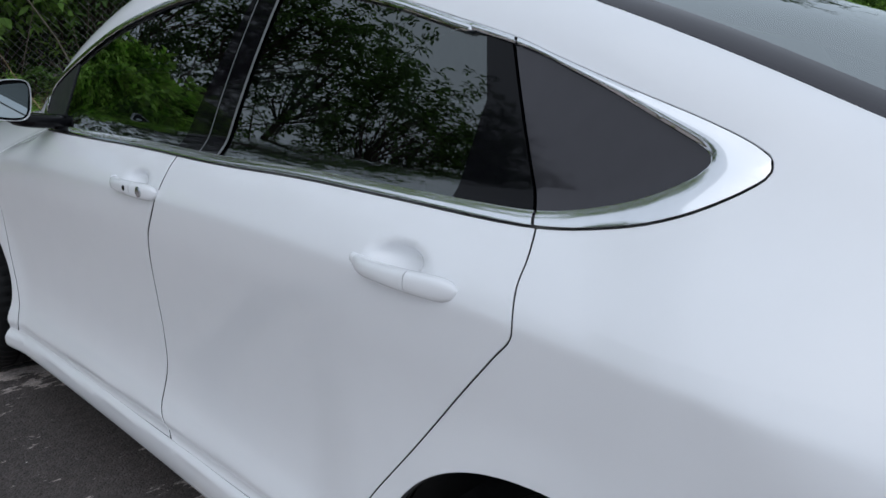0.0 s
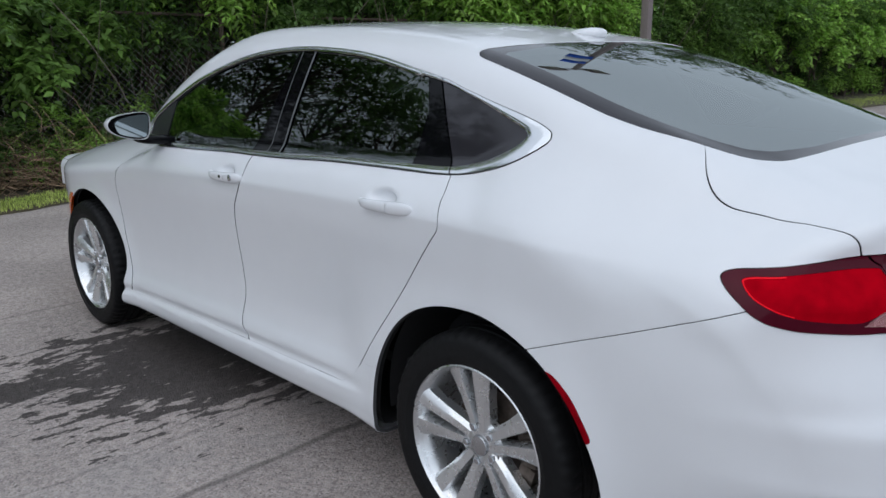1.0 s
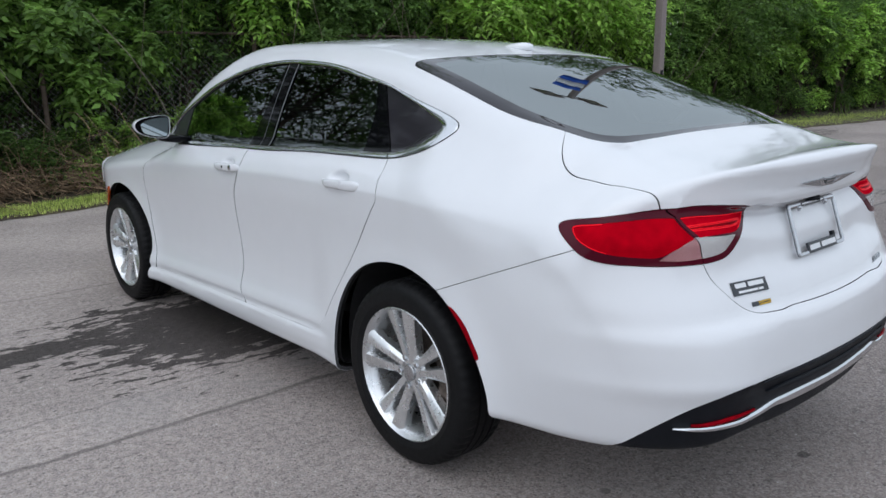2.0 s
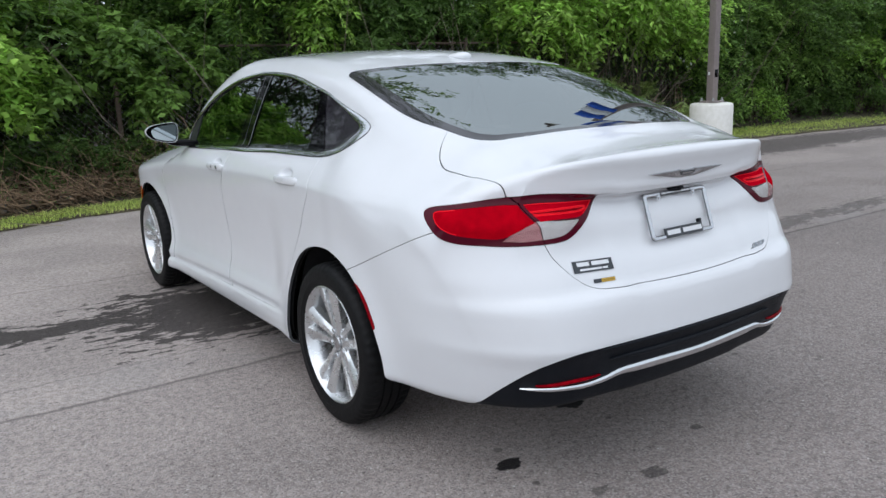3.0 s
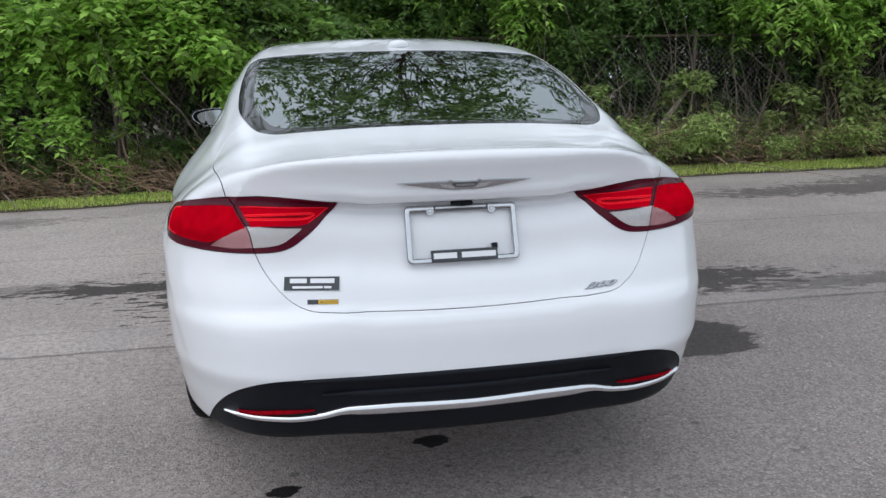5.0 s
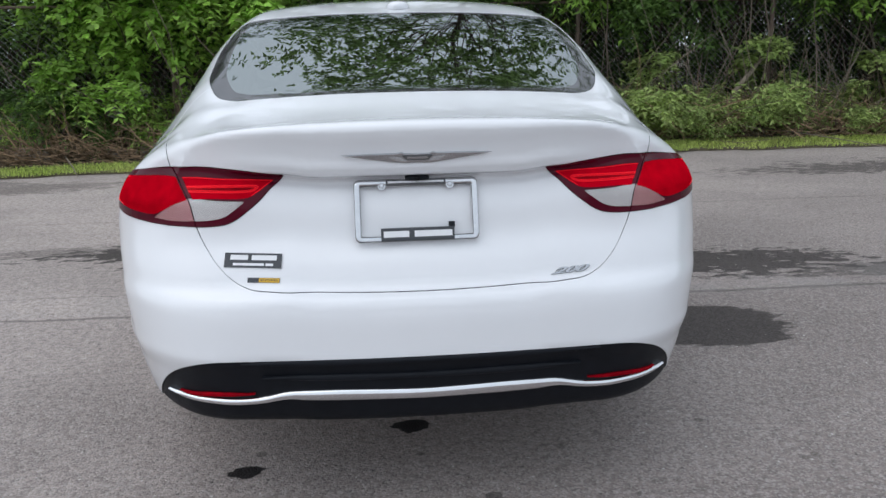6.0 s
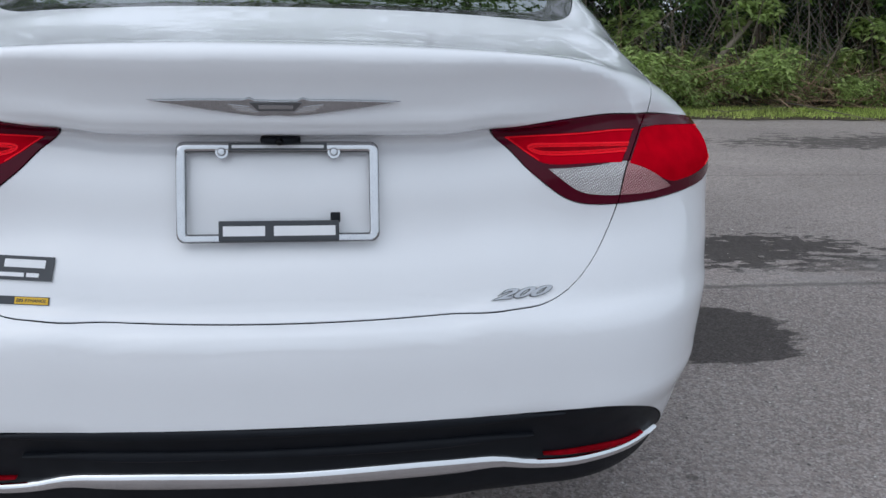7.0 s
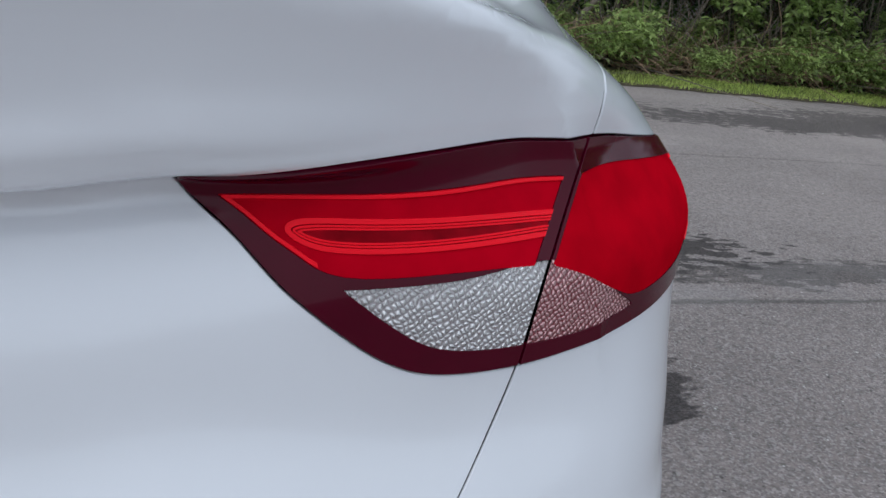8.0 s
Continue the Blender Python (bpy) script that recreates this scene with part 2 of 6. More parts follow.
def clip(mesh, dist):
    """The part of a surface where dist(points) is below zero, cut cleanly along its edge."""
    pts, tri = mesh
    if len(tri) == 0:
        return mesh
    d = dist(pts)
    d = np.where(np.abs(d) < 1e-7, -1e-7, d)
    n = (d[tri] < 0).sum(1)
    keep = [tri[n == 3]]
    new_pts = [pts]
    base = len(pts)
    for want in (1, 2):
        t = tri[n == want]
        if not len(t):
            continue
        odd = (d[t] < 0) if want == 1 else (d[t] >= 0)
        k = odd.argmax(1)
        r = np.arange(len(t))
        a, b, c = t[r, k], t[r, (k + 1) % 3], t[r, (k + 2) % 3]
        ab = pts[a] + (pts[b] - pts[a]) * (d[a] / (d[a] - d[b]))[:, None]
        ac = pts[a] + (pts[c] - pts[a]) * (d[a] / (d[a] - d[c]))[:, None]
        i, j = base + r, base + len(t) + r
        new_pts += [ab, ac]
        base += 2 * len(t)
        if want == 1:
            keep.append(np.stack([a, i, j], 1))
        else:
            keep += [np.stack([i, b, c], 1), np.stack([i, c, j], 1)]
    pts, tri = np.concatenate(new_pts), np.concatenate(keep)
    key = np.round(pts / 2e-5).astype(np.int64)
    _, first, back = np.unique(key, axis=0, return_index=True, return_inverse=True)
    back = back.reshape(-1)
    tri = back[tri]
    tri = tri[(tri[:, 0] != tri[:, 1]) & (tri[:, 1] != tri[:, 2]) & (tri[:, 0] != tri[:, 2])]
    seen = np.unique(tri)
    remap = np.full(len(first), -1)
    remap[seen] = np.arange(len(seen))
    return pts[first][seen], remap[tri]


def refine(mesh, f, times=1):
    """Cut each triangle in four and draw the new points onto the surface."""
    pts, tri = mesh
    for _ in range(times):
        e = np.sort(np.concatenate([tri[:, [0, 1]], tri[:, [1, 2]], tri[:, [2, 0]]]), 1)
        pair, back, uses = np.unique(e, axis=0, return_inverse=True, return_counts=True)
        rim = np.zeros(len(pts) + len(pair), bool)
        rim[pair[uses == 1].ravel()] = True
        rim[len(pts):] = uses == 1
        back = back.reshape(-1) + len(pts)
        a, b, c = back[:len(tri)], back[len(tri):2 * len(tri)], back[2 * len(tri):]
        pts = np.concatenate([pts, pts[pair].mean(1)])
        tri = np.concatenate([np.stack(t, 1) for t in ((tri[:, 0], a, c), (a, tri[:, 1], b), (c, b, tri[:, 2]), (a, b, c))])
        for _ in range(2):
            g = slope_of(f, pts)
            pts = pts - np.clip(f(pts) / np.maximum((g * g).sum(1), 0.3), -0.01, 0.01)[:, None] * g * ~rim[:, None]
    return pts, tri


def split(mesh, dist, gap=0.004):
    return clip(mesh, lambda p: dist(p) + gap / 2), clip(mesh, lambda p: gap / 2 - dist(p))


def sided(mesh, side):
    """The triangles on one side of the car."""
    pts, tri = mesh
    tri = tri[np.sign(pts[tri, 0].mean(1)) == side]
    seen = np.unique(tri)
    remap = np.full(len(pts), -1)
    remap[seen] = np.arange(len(seen))
    return pts[seen], remap[tri]


def smooth_object(name, pts, tri, normals, mat, parent=None, label=""):
    me = bpy.data.meshes.new(name)
    me.from_pydata(pts.tolist(), [], tri.tolist())
    me.polygons.foreach_set("use_smooth", [True] * len(me.polygons))
    if normals is not None:
        me.normals_split_custom_set_from_vertices(normals.tolist())
    me.materials.append(mat)
    ob = new(name, me)
    ob.parent = parent
    if label:
        ob["label"] = label
    return ob


EDGE = 0.0016  # radius of the rolled panel edges


def panel(name, mesh, f, mat, parent, label="", rim=0.012, lift=0.0):
    """A body panel from a piece of the shell: true normals, and edges turned inwards."""
    pts, tri = mesh
    g = slope_of(f, pts)
    nor = g / np.maximum(np.linalg.norm(g, axis=1), 1e-6)[:, None]
    pts = pts + nor * lift
    n = len(pts)
    if rim:
        e = np.concatenate([tri[:, [0, 1]], tri[:, [1, 2]], tri[:, [2, 0]]])
        code = np.sort(e, 1) @ np.array([n, 1])
        _, idx, cnt = np.unique(code, return_index=True, return_counts=True)
        edge = e[idx[cnt == 1]]
        ids = np.unique(edge)
        pos = np.full(n, -1)
        pos[ids] = np.arange(len(ids))
        a, b = pos[edge[:, 0]], pos[edge[:, 1]]
        m = len(ids)
        top = pts[ids]
        fn = np.zeros((m, 3))
        side_n = np.cross(top[b] - top[a], nor[ids][a])
        np.add.at(fn, a, side_n)
        np.add.at(fn, b, side_n)
        fn /= np.maximum(np.linalg.norm(fn, axis=1), 1e-9)[:, None]
        turn = EDGE if mat is PAINT else 0.0004
        mid = top + (fn - nor[ids]) * turn
        low = mid - nor[ids] * rim
        ea, eb = edge[:, 0], edge[:, 1]
        roll = np.concatenate([np.stack([eb, ea, a + n], 1), np.stack([eb, a + n, b + n], 1)])
        wall = np.concatenate([np.stack([b, a, a + m], 1), np.stack([b, a + m, b + m], 1)]) + n + m
        pts, tri, nor = np.concatenate([pts, mid, mid, low]), np.concatenate([tri, roll, wall]), np.concatenate([nor, fn, fn, fn])
    ob = smooth_object(name, pts, tri, nor, mat, parent, label)
    # walls of the turned edges take the painted gap shade
    if rim and mat is PAINT:
        ob.data.materials.append(SHUT)
        ob.data.polygons.foreach_set("material_index", [0] * (len(tri) - 2 * len(edge)) + [1] * (2 * len(edge)))
    return ob


def part(name, bm, mat, parent=None, label="", smooth=True, bevel=0.0):
    """One mesh object from a bmesh, under a thing or a part."""
    if bevel:
        bmesh.ops.bevel(bm, geom=[e for e in bm.edges if e.is_manifold and e.calc_face_angle(0) > 0.6], offset=bevel, segments=2, affect="EDGES", profile=0.6)
    me = bpy.data.meshes.new(name)
    bm.normal_update()
    bm.to_mesh(me)
    bm.free()
    if smooth:
        me.polygons.foreach_set("use_smooth", [True] * len(me.polygons))
        me.set_sharp_from_angle(angle=radians(38))
    me.materials.append(mat)
    ob = new(name, me)
    ob.parent = parent
    if label:
        ob["label"] = label
    return ob


def box(bm, size, at=(0, 0, 0), turn=None):
    m = Matrix.Translation(at) @ (turn or Matrix()) @ Matrix.Diagonal((*size, 1))
    return bmesh.ops.create_cube(bm, size=1, matrix=m)["verts"]


def lathe(bm, profile, n=48, axis="x", closed=False):
    """Turn (radius, along) pairs round an axis."""
    rings = []
    for i in range(n):
        a = 2 * math.pi * i / n
        c, s = math.cos(a), math.sin(a)
        rings.append([bm.verts.new((h, r * c, r * s) if axis == "x" else (r * c, r * s, h)) for r, h in profile])
    for i in range(n):
        p, q = rings[i], rings[(i + 1) % n]
        for j in range(len(profile) - (0 if closed else 1)):
            j2 = (j + 1) % len(profile)
            bm.faces.new((p[j], p[j2], q[j2], q[j]))
    bmesh.ops.recalc_face_normals(bm, faces=bm.faces[:])
    return rings


def tube(bm, path, radius, n=6, cap=True):
    """A round bar along points; radius is a number or one for each point."""
    path = [Vector(p) for p in path]
    rad = radius if isinstance(radius, (list, tuple)) else [radius] * len(path)
    rings, up = [], None
    for i, p in enumerate(path):
        d = (path[min(i + 1, len(path) - 1)] - path[max(i - 1, 0)]).normalized()
        if up is None:
            up = d.orthogonal().normalized()
        up = (up - d * up.dot(d)).normalized()
        w = d.cross(up)
        rings.append([bm.verts.new(p + (up * math.cos(2 * math.pi * k / n) + w * math.sin(2 * math.pi * k / n)) * rad[i]) for k in range(n)])
    for a, b in zip(rings, rings[1:]):
        for k in range(n):
            bm.faces.new((a[k], a[(k + 1) % n], b[(k + 1) % n], b[k]))
    if cap:
        bm.faces.new(rings[0][::-1])
        bm.faces.new(rings[-1])
    return rings


def blob(bm, size, at=(0, 0, 0), turn=None, power=2.0, seg=20):
    """A rounded lump between an ellipsoid (power 2) and a box."""
    m = Matrix.Translation(at) @ (turn or Matrix())
    made = bmesh.ops.create_uvsphere(bm, u_segments=seg, v_segments=seg // 2, radius=1)["verts"]
    for v in made:
        c = v.co
        k = (abs(c.x)**power + abs(c.y)**power + abs(c.z)**power)**(-1 / power)
        v.co = m @ Vector((c.x * k * size[0], c.y * k * size[1], c.z * k * size[2]))
    return made

# ---- the car: form ----
# The car stands with its rear axle over y = 0, nose towards +y, wheels on z = 0.
crease_z = curve((-1.1, 0.93), (-0.65, 0.945), (-0.2, 0.948), (0.14, 0.955), (0.6, 0.957), (1.2, 0.940), (2.2, 0.90), (3.0, 0.84), (3.7, 0.76), fair=True)
side_x = curve((-1.1, 0.872), (-0.65, 0.882), (-0.4, 0.893), (-0.15, 0.892), (0.14, 0.884), (0.6, 0.876), (1.2, 0.872), (2.0, 0.88), (2.5, 0.892), (2.75, 0.896), (3.1, 0.885), (3.5, 0.84), (3.75, 0.78), fair=True)
tuck = curve((0.14, 0.14), (0.19, 0.06), (0.22, 0.012), (0.26, -0.006), (0.31, -0.012), (0.322, -0.011), (0.334, 0.003), (0.346, 0.006), (0.360, 0.002), (0.372, 0.0), (0.386, 0.003), (0.43, 0.020), (0.50, 0.032), (0.60, 0.033), (0.70, 0.026), (0.80, 0.013), (0.87, 0.003), (0.91, 0.0), (1.2, 0.0))
tuck_end = curve((0.14, 0.14), (0.19, 0.05), (0.22, 0.010), (0.28, -0.006), (0.36, -0.004), (0.45, 0.004), (0.60, 0.018), (0.75, 0.016), (0.87, 0.003), (1.2, 0.0))
tuck_rear = curve((0.14, 0.17), (0.22, 0.095), (0.3, 0.045), (0.4, 0.026), (0.5, 0.014), (0.6, 0.005), (0.72, 0.0), (0.85, 0.005), (0.95, 0.004), (1.2, 0.0))
rear_lip = curve((0.18, -0.90), (0.26, -1.0), (0.32, -1.05), (0.39, -1.082), (0.47, -1.106), (0.53, -1.127), (0.55, -1.125), (0.58, -1.122), (0.62, -1.118), (0.65, -1.113), (0.672, -1.107), (0.684, -1.098), (0.692, -1.084), (0.700, -1.071), (0.715, -1.060), (0.73, -1.054), (0.76, -1.040), (0.81, -1.005), (0.9, -0.982), (0.94, -0.962), (0.962, -0.952), (0.972, -0.960), (0.981, -0.995), (0.995, -1.008), (1.03, -1.013), (1.06, -1.021), (1.085, -1.030), (1.10, -1.033), (1.125, -1.030), (1.16, -1.02))
rear_plain = curve((0.18, -0.90), (0.26, -1.0), (0.32, -1.05), (0.39, -1.082), (0.47, -1.106), (0.53, -1.127), (0.55, -1.125), (0.58, -1.122), (0.62, -1.118), (0.65, -1.113), (0.672, -1.107), (0.684, -1.098), (0.692, -1.084), (0.700, -1.071), (0.715, -1.060), (0.73, -1.054), (0.76, -1.040), (0.81, -1.012), (0.86, -1.006), (0.93, -1.003), (1.0, -1.008), (1.03, -1.013), (1.06, -1.021), (1.085, -1.030), (1.10, -1.033), (1.125, -1.030), (1.16, -1.02))
rear_corner = curve((0.18, -0.90), (0.26, -1.0), (0.32, -1.05), (0.39, -1.082), (0.47, -1.106), (0.53, -1.127), (0.56, -1.121), (0.62, -1.110), (0.66, -1.100), (0.70, -1.074), (0.74, -1.055), (0.80, -1.026), (0.86, -1.006), (0.93, -1.003), (1.0, -1.008), (1.03, -1.013), (1.06, -1.021), (1.085, -1.030), (1.10, -1.033), (1.125, -1.030), (1.16, -1.02))
corner_k = curve((0.2, 1.6), (0.4, 1.35), (0.55, 1.12), (0.7, 1.02), (0.8, 1.0), (0.9, 1.0), (1.2, 1.0))
deck_z = curve((-1.2, 1.10), (-1.05, 1.116), (-1.0, 1.1235), (-0.955, 1.1205), (-0.90, 1.1205), (-0.85, 1.126), (-0.75, 1.145), (-0.67, 1.166), (-0.6, 1.173), (-0.45, 1.188), (0.0, 1.20), (0.8, 1.15), (1.8, 1.05), (2.25, 1.05), (2.6, 1.02), (3.0, 0.965), (3.4, 0.88), (3.65, 0.78), (3.8, 0.70))
belt_x = curve((-0.9, 0.58), (-0.5, 0.698), (-0.2, 0.754), (0.17, 0.780), (0.6, 0.785), (1.2, 0.776), (1.8, 0.757), (2.2, 0.71), (2.6, 0.62), fair=True)
roof_z = curve((-1.2, 0.93), (-0.9, 1.07), (-0.67, 1.168), (-0.437, 1.252), (-0.2, 1.329), (0.0, 1.388), (0.222, 1.440), (0.4, 1.473), (0.7, 1.504), (1.1, 1.518), (1.5, 1.511), (1.75, 1.474), (2.0, 1.397), (2.3, 1.258), (2.6, 1.085), (3.0, 0.80), fair=True)

# the haunch line, falling round the rear corner (y, z), closed round the wheel
HAUNCH = np.array([(2.8, 0.87), (2.0, 0.905), (1.2, 0.93), (0.5, 0.947), (0.1, 0.951), (-0.1, 0.953), (-0.28, 0.944), (-0.44, 0.924), (-0.55, 0.898), (-0.60, 0.878), (-0.695, 0.82), (-0.77, 0.737), (-0.83, 0.657), (-0.90, 0.50), (-0.90, 0.1), (2.8, 0.1)])


def car_form(p):
    x, y, z = np.abs(p[:, 0]), p[:, 1], p[:, 2]
    dz = z - crease_z(y)
    up = 0.5 * (dz + np.sqrt(dz * dz + 0.00012)) - 0.005
    rear = step(-0.2, -0.6, y)
    near = step(0.66, 0.46, y)
    low = (tuck(z + 0.035 * (y - 0.9)) * (1 - near) + tuck_end(z) * near) * (1 - rear) + tuck_rear(z) * rear
    w = side_x(y) - low - 0.55 * up - 2.5 * up * np.abs(up)
    sel = (y < 2.7) & (y > -1.0) & (x > 0.6) & (z < 1.1)
    if sel.any():
        d = inside(HAUNCH, y[sel], z[sel])
        fade = step(2.6, 2.0, y[sel]) * step(0.42, 0.62, z[sel]) * step(1.3, -0.7, y[sel])
        deep = 0.5 * (np.sqrt(d * d + 0.00015) - d)
        w[sel] -= (0.009 + 0.009 * step(-0.3, -0.65, y[sel])) * (1 - np.exp(-deep / 0.04)) * np.exp(-deep / 0.15) * fade
    for cy in (0.0, 2.715):
        r = np.hypot(y - cy, z - 0.345)
        w = w + 0.014 * np.exp(-((r - 0.39) / 0.075)**2) * step(1.0, 0.6, z)
    # rear face, with the lip over the number plate
    lip = step(0.54, 0.31, x)
    rise = 0.010 * step(0.26, 0.36, x) + 0.012 * step(0.36, 0.54, x)
    back = rear_lip(z - rise) * lip + rear_plain(z) * (1 - lip)
    outer = step(0.38, 0.80, x)
    back = back * (1 - outer) + rear_corner(z) * outer
    over = np.maximum(0, x - 0.5)
    turn = 0.5 * (x - 0.45 + np.sqrt((x - 0.45)**2 + 0.004)) - 0.005
    top = step(0.90, 1.0, z)
    back = back + 0.15 * x * x + corner_k(z) * over * over * (1 - top) + (0.45 + 0.8 * np.maximum(0, z - 1.02)) * turn * top
    over = np.maximum(0, x - 0.45)
    nose = 3.74 - 0.28 * x * x - 1.4 * np.maximum(0, x - 0.4)**2 - 1.2 * np.maximum(0, z - 0.62)**2 - 0.5 * np.maximum(0, 0.35 - z)
    deck = deck_z(y) - 0.08 * x * x - 0.95 * over * over * step(0.4, -0.5, y) - 0.5 * over * over * step(1.9, 2.3, y)
    f = smax(x - w, back - y, 0.15 + 0.12 * step(0.93, 0.5, z))
    f = smax(f, y - nose, 0.25)
    flank = step(-0.06, 0.04, (x - w) - (back - y))
    f = smax(f, z - deck - 0.10 * step(-0.42, 0.1, y) * step(2.1, 1.8, y), 0.035 - 0.013 * step(-0.85, -0.97, y) + 0.09 * step(0.55, 0.7, x) * step(0.5, -0.2, y) * flank)
    f = smax(f, 0.205 + 0.10 * step(-0.25, -0.42, y) - z, 0.04)
    side = belt_x(y) - 0.33 * (np.maximum(z, 0.98) - 1.05) - 0.25 * np.maximum(0, z - 1.05)**2
    front = step(1.2, 1.8, y)
    roof = roof_z(y + 0.30 * x * x * front) - (0.08 - 0.04 * front) * x * x - (0.09 + 0.15 * step(0.3, -0.5, y)) * x**4
    cabin = np.maximum(np.maximum(smax(x - side, z - roof, 0.07), 0.60 - z), -0.86 - y)
    f = smin(f, cabin, 0.02 + (0.13 * step(0.15, -0.1, y) * step(-0.62, -0.38, y) + 0.06 * step(-0.38, -0.62, y)) * step(0.5, 0.64, x))
    for cy, cz in ((0.385, 0.988), (1.31, 0.970)):
        bowl = np.sqrt(((y - cy) / 0.060)**2 + ((z - cz) / 0.028)**2 + ((x - 0.878) / 0.042)**2) - 1
        f = smax(f, -bowl * 0.03, 0.012)
    return f


def arches(p):
    """Below zero in the wheel openings."""
    x, y, z = np.abs(p[:, 0]), p[:, 1], p[:, 2]
    dy, dz = y + 0.012, np.maximum(z - 0.345, 0)
    ahead = (np.maximum(dy, 0) / 0.427)**2.35 + (dz / 0.379)**2.35
    behind = (np.maximum(-dy, 0) / 0.415)**1.8 + (dz / 0.379)**1.8
    rear = np.where(dy > 0, ahead**(1 / 2.35), behind**(1 / 1.8))
    hole = np.minimum((rear - 1) * 0.39, np.hypot(y - 2.70, z - 0.345) - 0.385)
    return np.maximum(hole, 0.5 - x)


def mirrored(half):
    """A closed outline from its right half."""
    return loop(half + [(-x, y) for x, y in half[-2:0:-1]], 5)


# outlines seen from the side (y, z)
DAYLIGHT = loop([(2.285, 1.0), (2.31, 1.045), (2.27, 1.113), (2.04, 1.212), (1.832, 1.295), (1.635, 1.353), (1.449, 1.393), (1.272, 1.413), (1.069, 1.42), (0.816, 1.408), (0.641, 1.387), (0.477, 1.356), (0.325, 1.326), (0.232, 1.3), (0.099, 1.264), (-0.021, 1.233), (-0.098, 1.207), (-0.119, 1.188), (-0.103, 1.163), (-0.034, 1.12), (0.059, 1.088), (0.189, 1.067), (0.469, 1.06), (0.729, 1.053), (1.03, 1.037), (1.395, 1.026), (1.834, 1.008)], 4)
QUARTER = loop([(0.60, 1.365), (0.45, 1.340), (0.29, 1.310), (0.21, 1.286), (0.12, 1.257), (0.04, 1.227), (-0.022, 1.203), (-0.042, 1.189), (-0.040, 1.175), (-0.020, 1.157), (0.03, 1.129), (0.10, 1.104), (0.18, 1.087), (0.30, 1.081), (0.45, 1.077), (0.60, 1.074)], 4)
FRONT_DOOR = loop([(1.18, 1.30), (1.20, 1.045), (1.19, 0.945), (1.255, 0.83), (1.275, 0.70), (1.26, 0.50), (1.265, 0.40), (1.20, 0.310), (1.25, 0.297), (1.7, 0.285), (2.22, 0.280), (2.245, 0.34), (2.32, 0.546), (2.335, 0.78), (2.27, 0.905), (2.19, 1.02), (2.02, 1.14), (1.7, 1.30), (1.4, 1.34)], 5)
REAR_DOOR = loop([(0.325, 1.32), (0.174, 1.075), (0.150, 1.0), (0.134, 0.94), (0.168, 0.892), (0.25, 0.788), (0.345, 0.66), (0.43, 0.546), (0.495, 0.443), (0.543, 0.372), (0.60, 0.335), (0.8, 0.313), (1.15, 0.300), (1.265, 0.40), (1.26, 0.50), (1.275, 0.70), (1.255, 0.83), (1.19, 0.945), (1.20, 1.045), (1.18, 1.30), (0.7, 1.30)], 5)
# outline of the tail lamp in a coordinate that runs round the corner
LAMP = loop([(0.350, 0.984), (0.352, 0.982), (0.381, 0.949), (0.404, 0.917), (0.440, 0.886), (0.472, 0.866), (0.51, 0.856), (0.59, 0.852), (0.711, 0.854), (0.81, 0.859), (0.90, 0.864), (0.965, 0.880), (1.002, 0.917), (1.012, 0.945), (0.995, 0.962), (0.94, 0.974), (0.885, 0.983), (0.733, 0.999), (0.628, 1.004), (0.554, 1.005), (0.452, 1.000), (0.377, 0.991)], 5)
LAMP_RED = loop([(0.380, 0.969), (0.386, 0.971), (0.45, 0.976), (0.56, 0.978), (0.66, 0.977), (0.75, 0.976), (0.88, 0.968), (0.960, 0.957), (0.978, 0.942), (0.962, 0.912), (0.90, 0.890), (0.79, 0.880), (0.735, 0.880), (0.69, 0.895), (0.645, 0.913), (0.60, 0.923), (0.52, 0.926), (0.440, 0.926), (0.410, 0.941), (0.387, 0.962)], 5)
LAMP_CLEAR = loop([(0.438, 0.918), (0.442, 0.919), (0.52, 0.922), (0.60, 0.926), (0.645, 0.917), (0.735, 0.873), (0.732, 0.870), (0.66, 0.866), (0.60, 0.867), (0.525, 0.872), (0.485, 0.884)], 5)
LAMP_BAR = loop([(0.411, 0.952), (0.419, 0.9585), (0.45, 0.9605), (0.52, 0.9595), (0.62, 0.955), (0.72, 0.952), (0.72, 0.9385), (0.62, 0.9395), (0.52, 0.9405), (0.445, 0.9405), (0.421, 0.944)], 5)
SIDE_MARKER = loop([(-0.248, 0.632), (-0.274, 0.634), (-0.326, 0.598), (-0.363, 0.553), (-0.392, 0.508), (-0.380, 0.500), (-0.350, 0.536), (-0.300, 0.590)], 4)
FRONT_MARKER = loop([(2.90, 0.690), (2.96, 0.675), (3.03, 0.60), (3.07, 0.52), (3.03, 0.525), (2.98, 0.60)], 4)
REAR_GLASS = mirrored([(0.0, 0.175), (0.3, 0.195), (0.50, 0.228), (0.590, 0.248), (0.612, 0.235), (0.622, 0.19), (0.638, 0.0), (0.643, -0.2), (0.634, -0.35), (0.610, -0.46), (0.572, -0.56), (0.520, -0.612), (0.46, -0.638), (0.3, -0.658), (0.0, -0.668)])
WINDSCREEN = mirrored([(0.0, 1.62), (0.3, 1.60), (0.46, 1.57), (0.515, 1.59), (0.565, 1.8), (0.605, 2.0), (0.630, 2.2), (0.630, 2.3), (0.60, 2.36), (0.4, 2.45), (0.0, 2.52)])
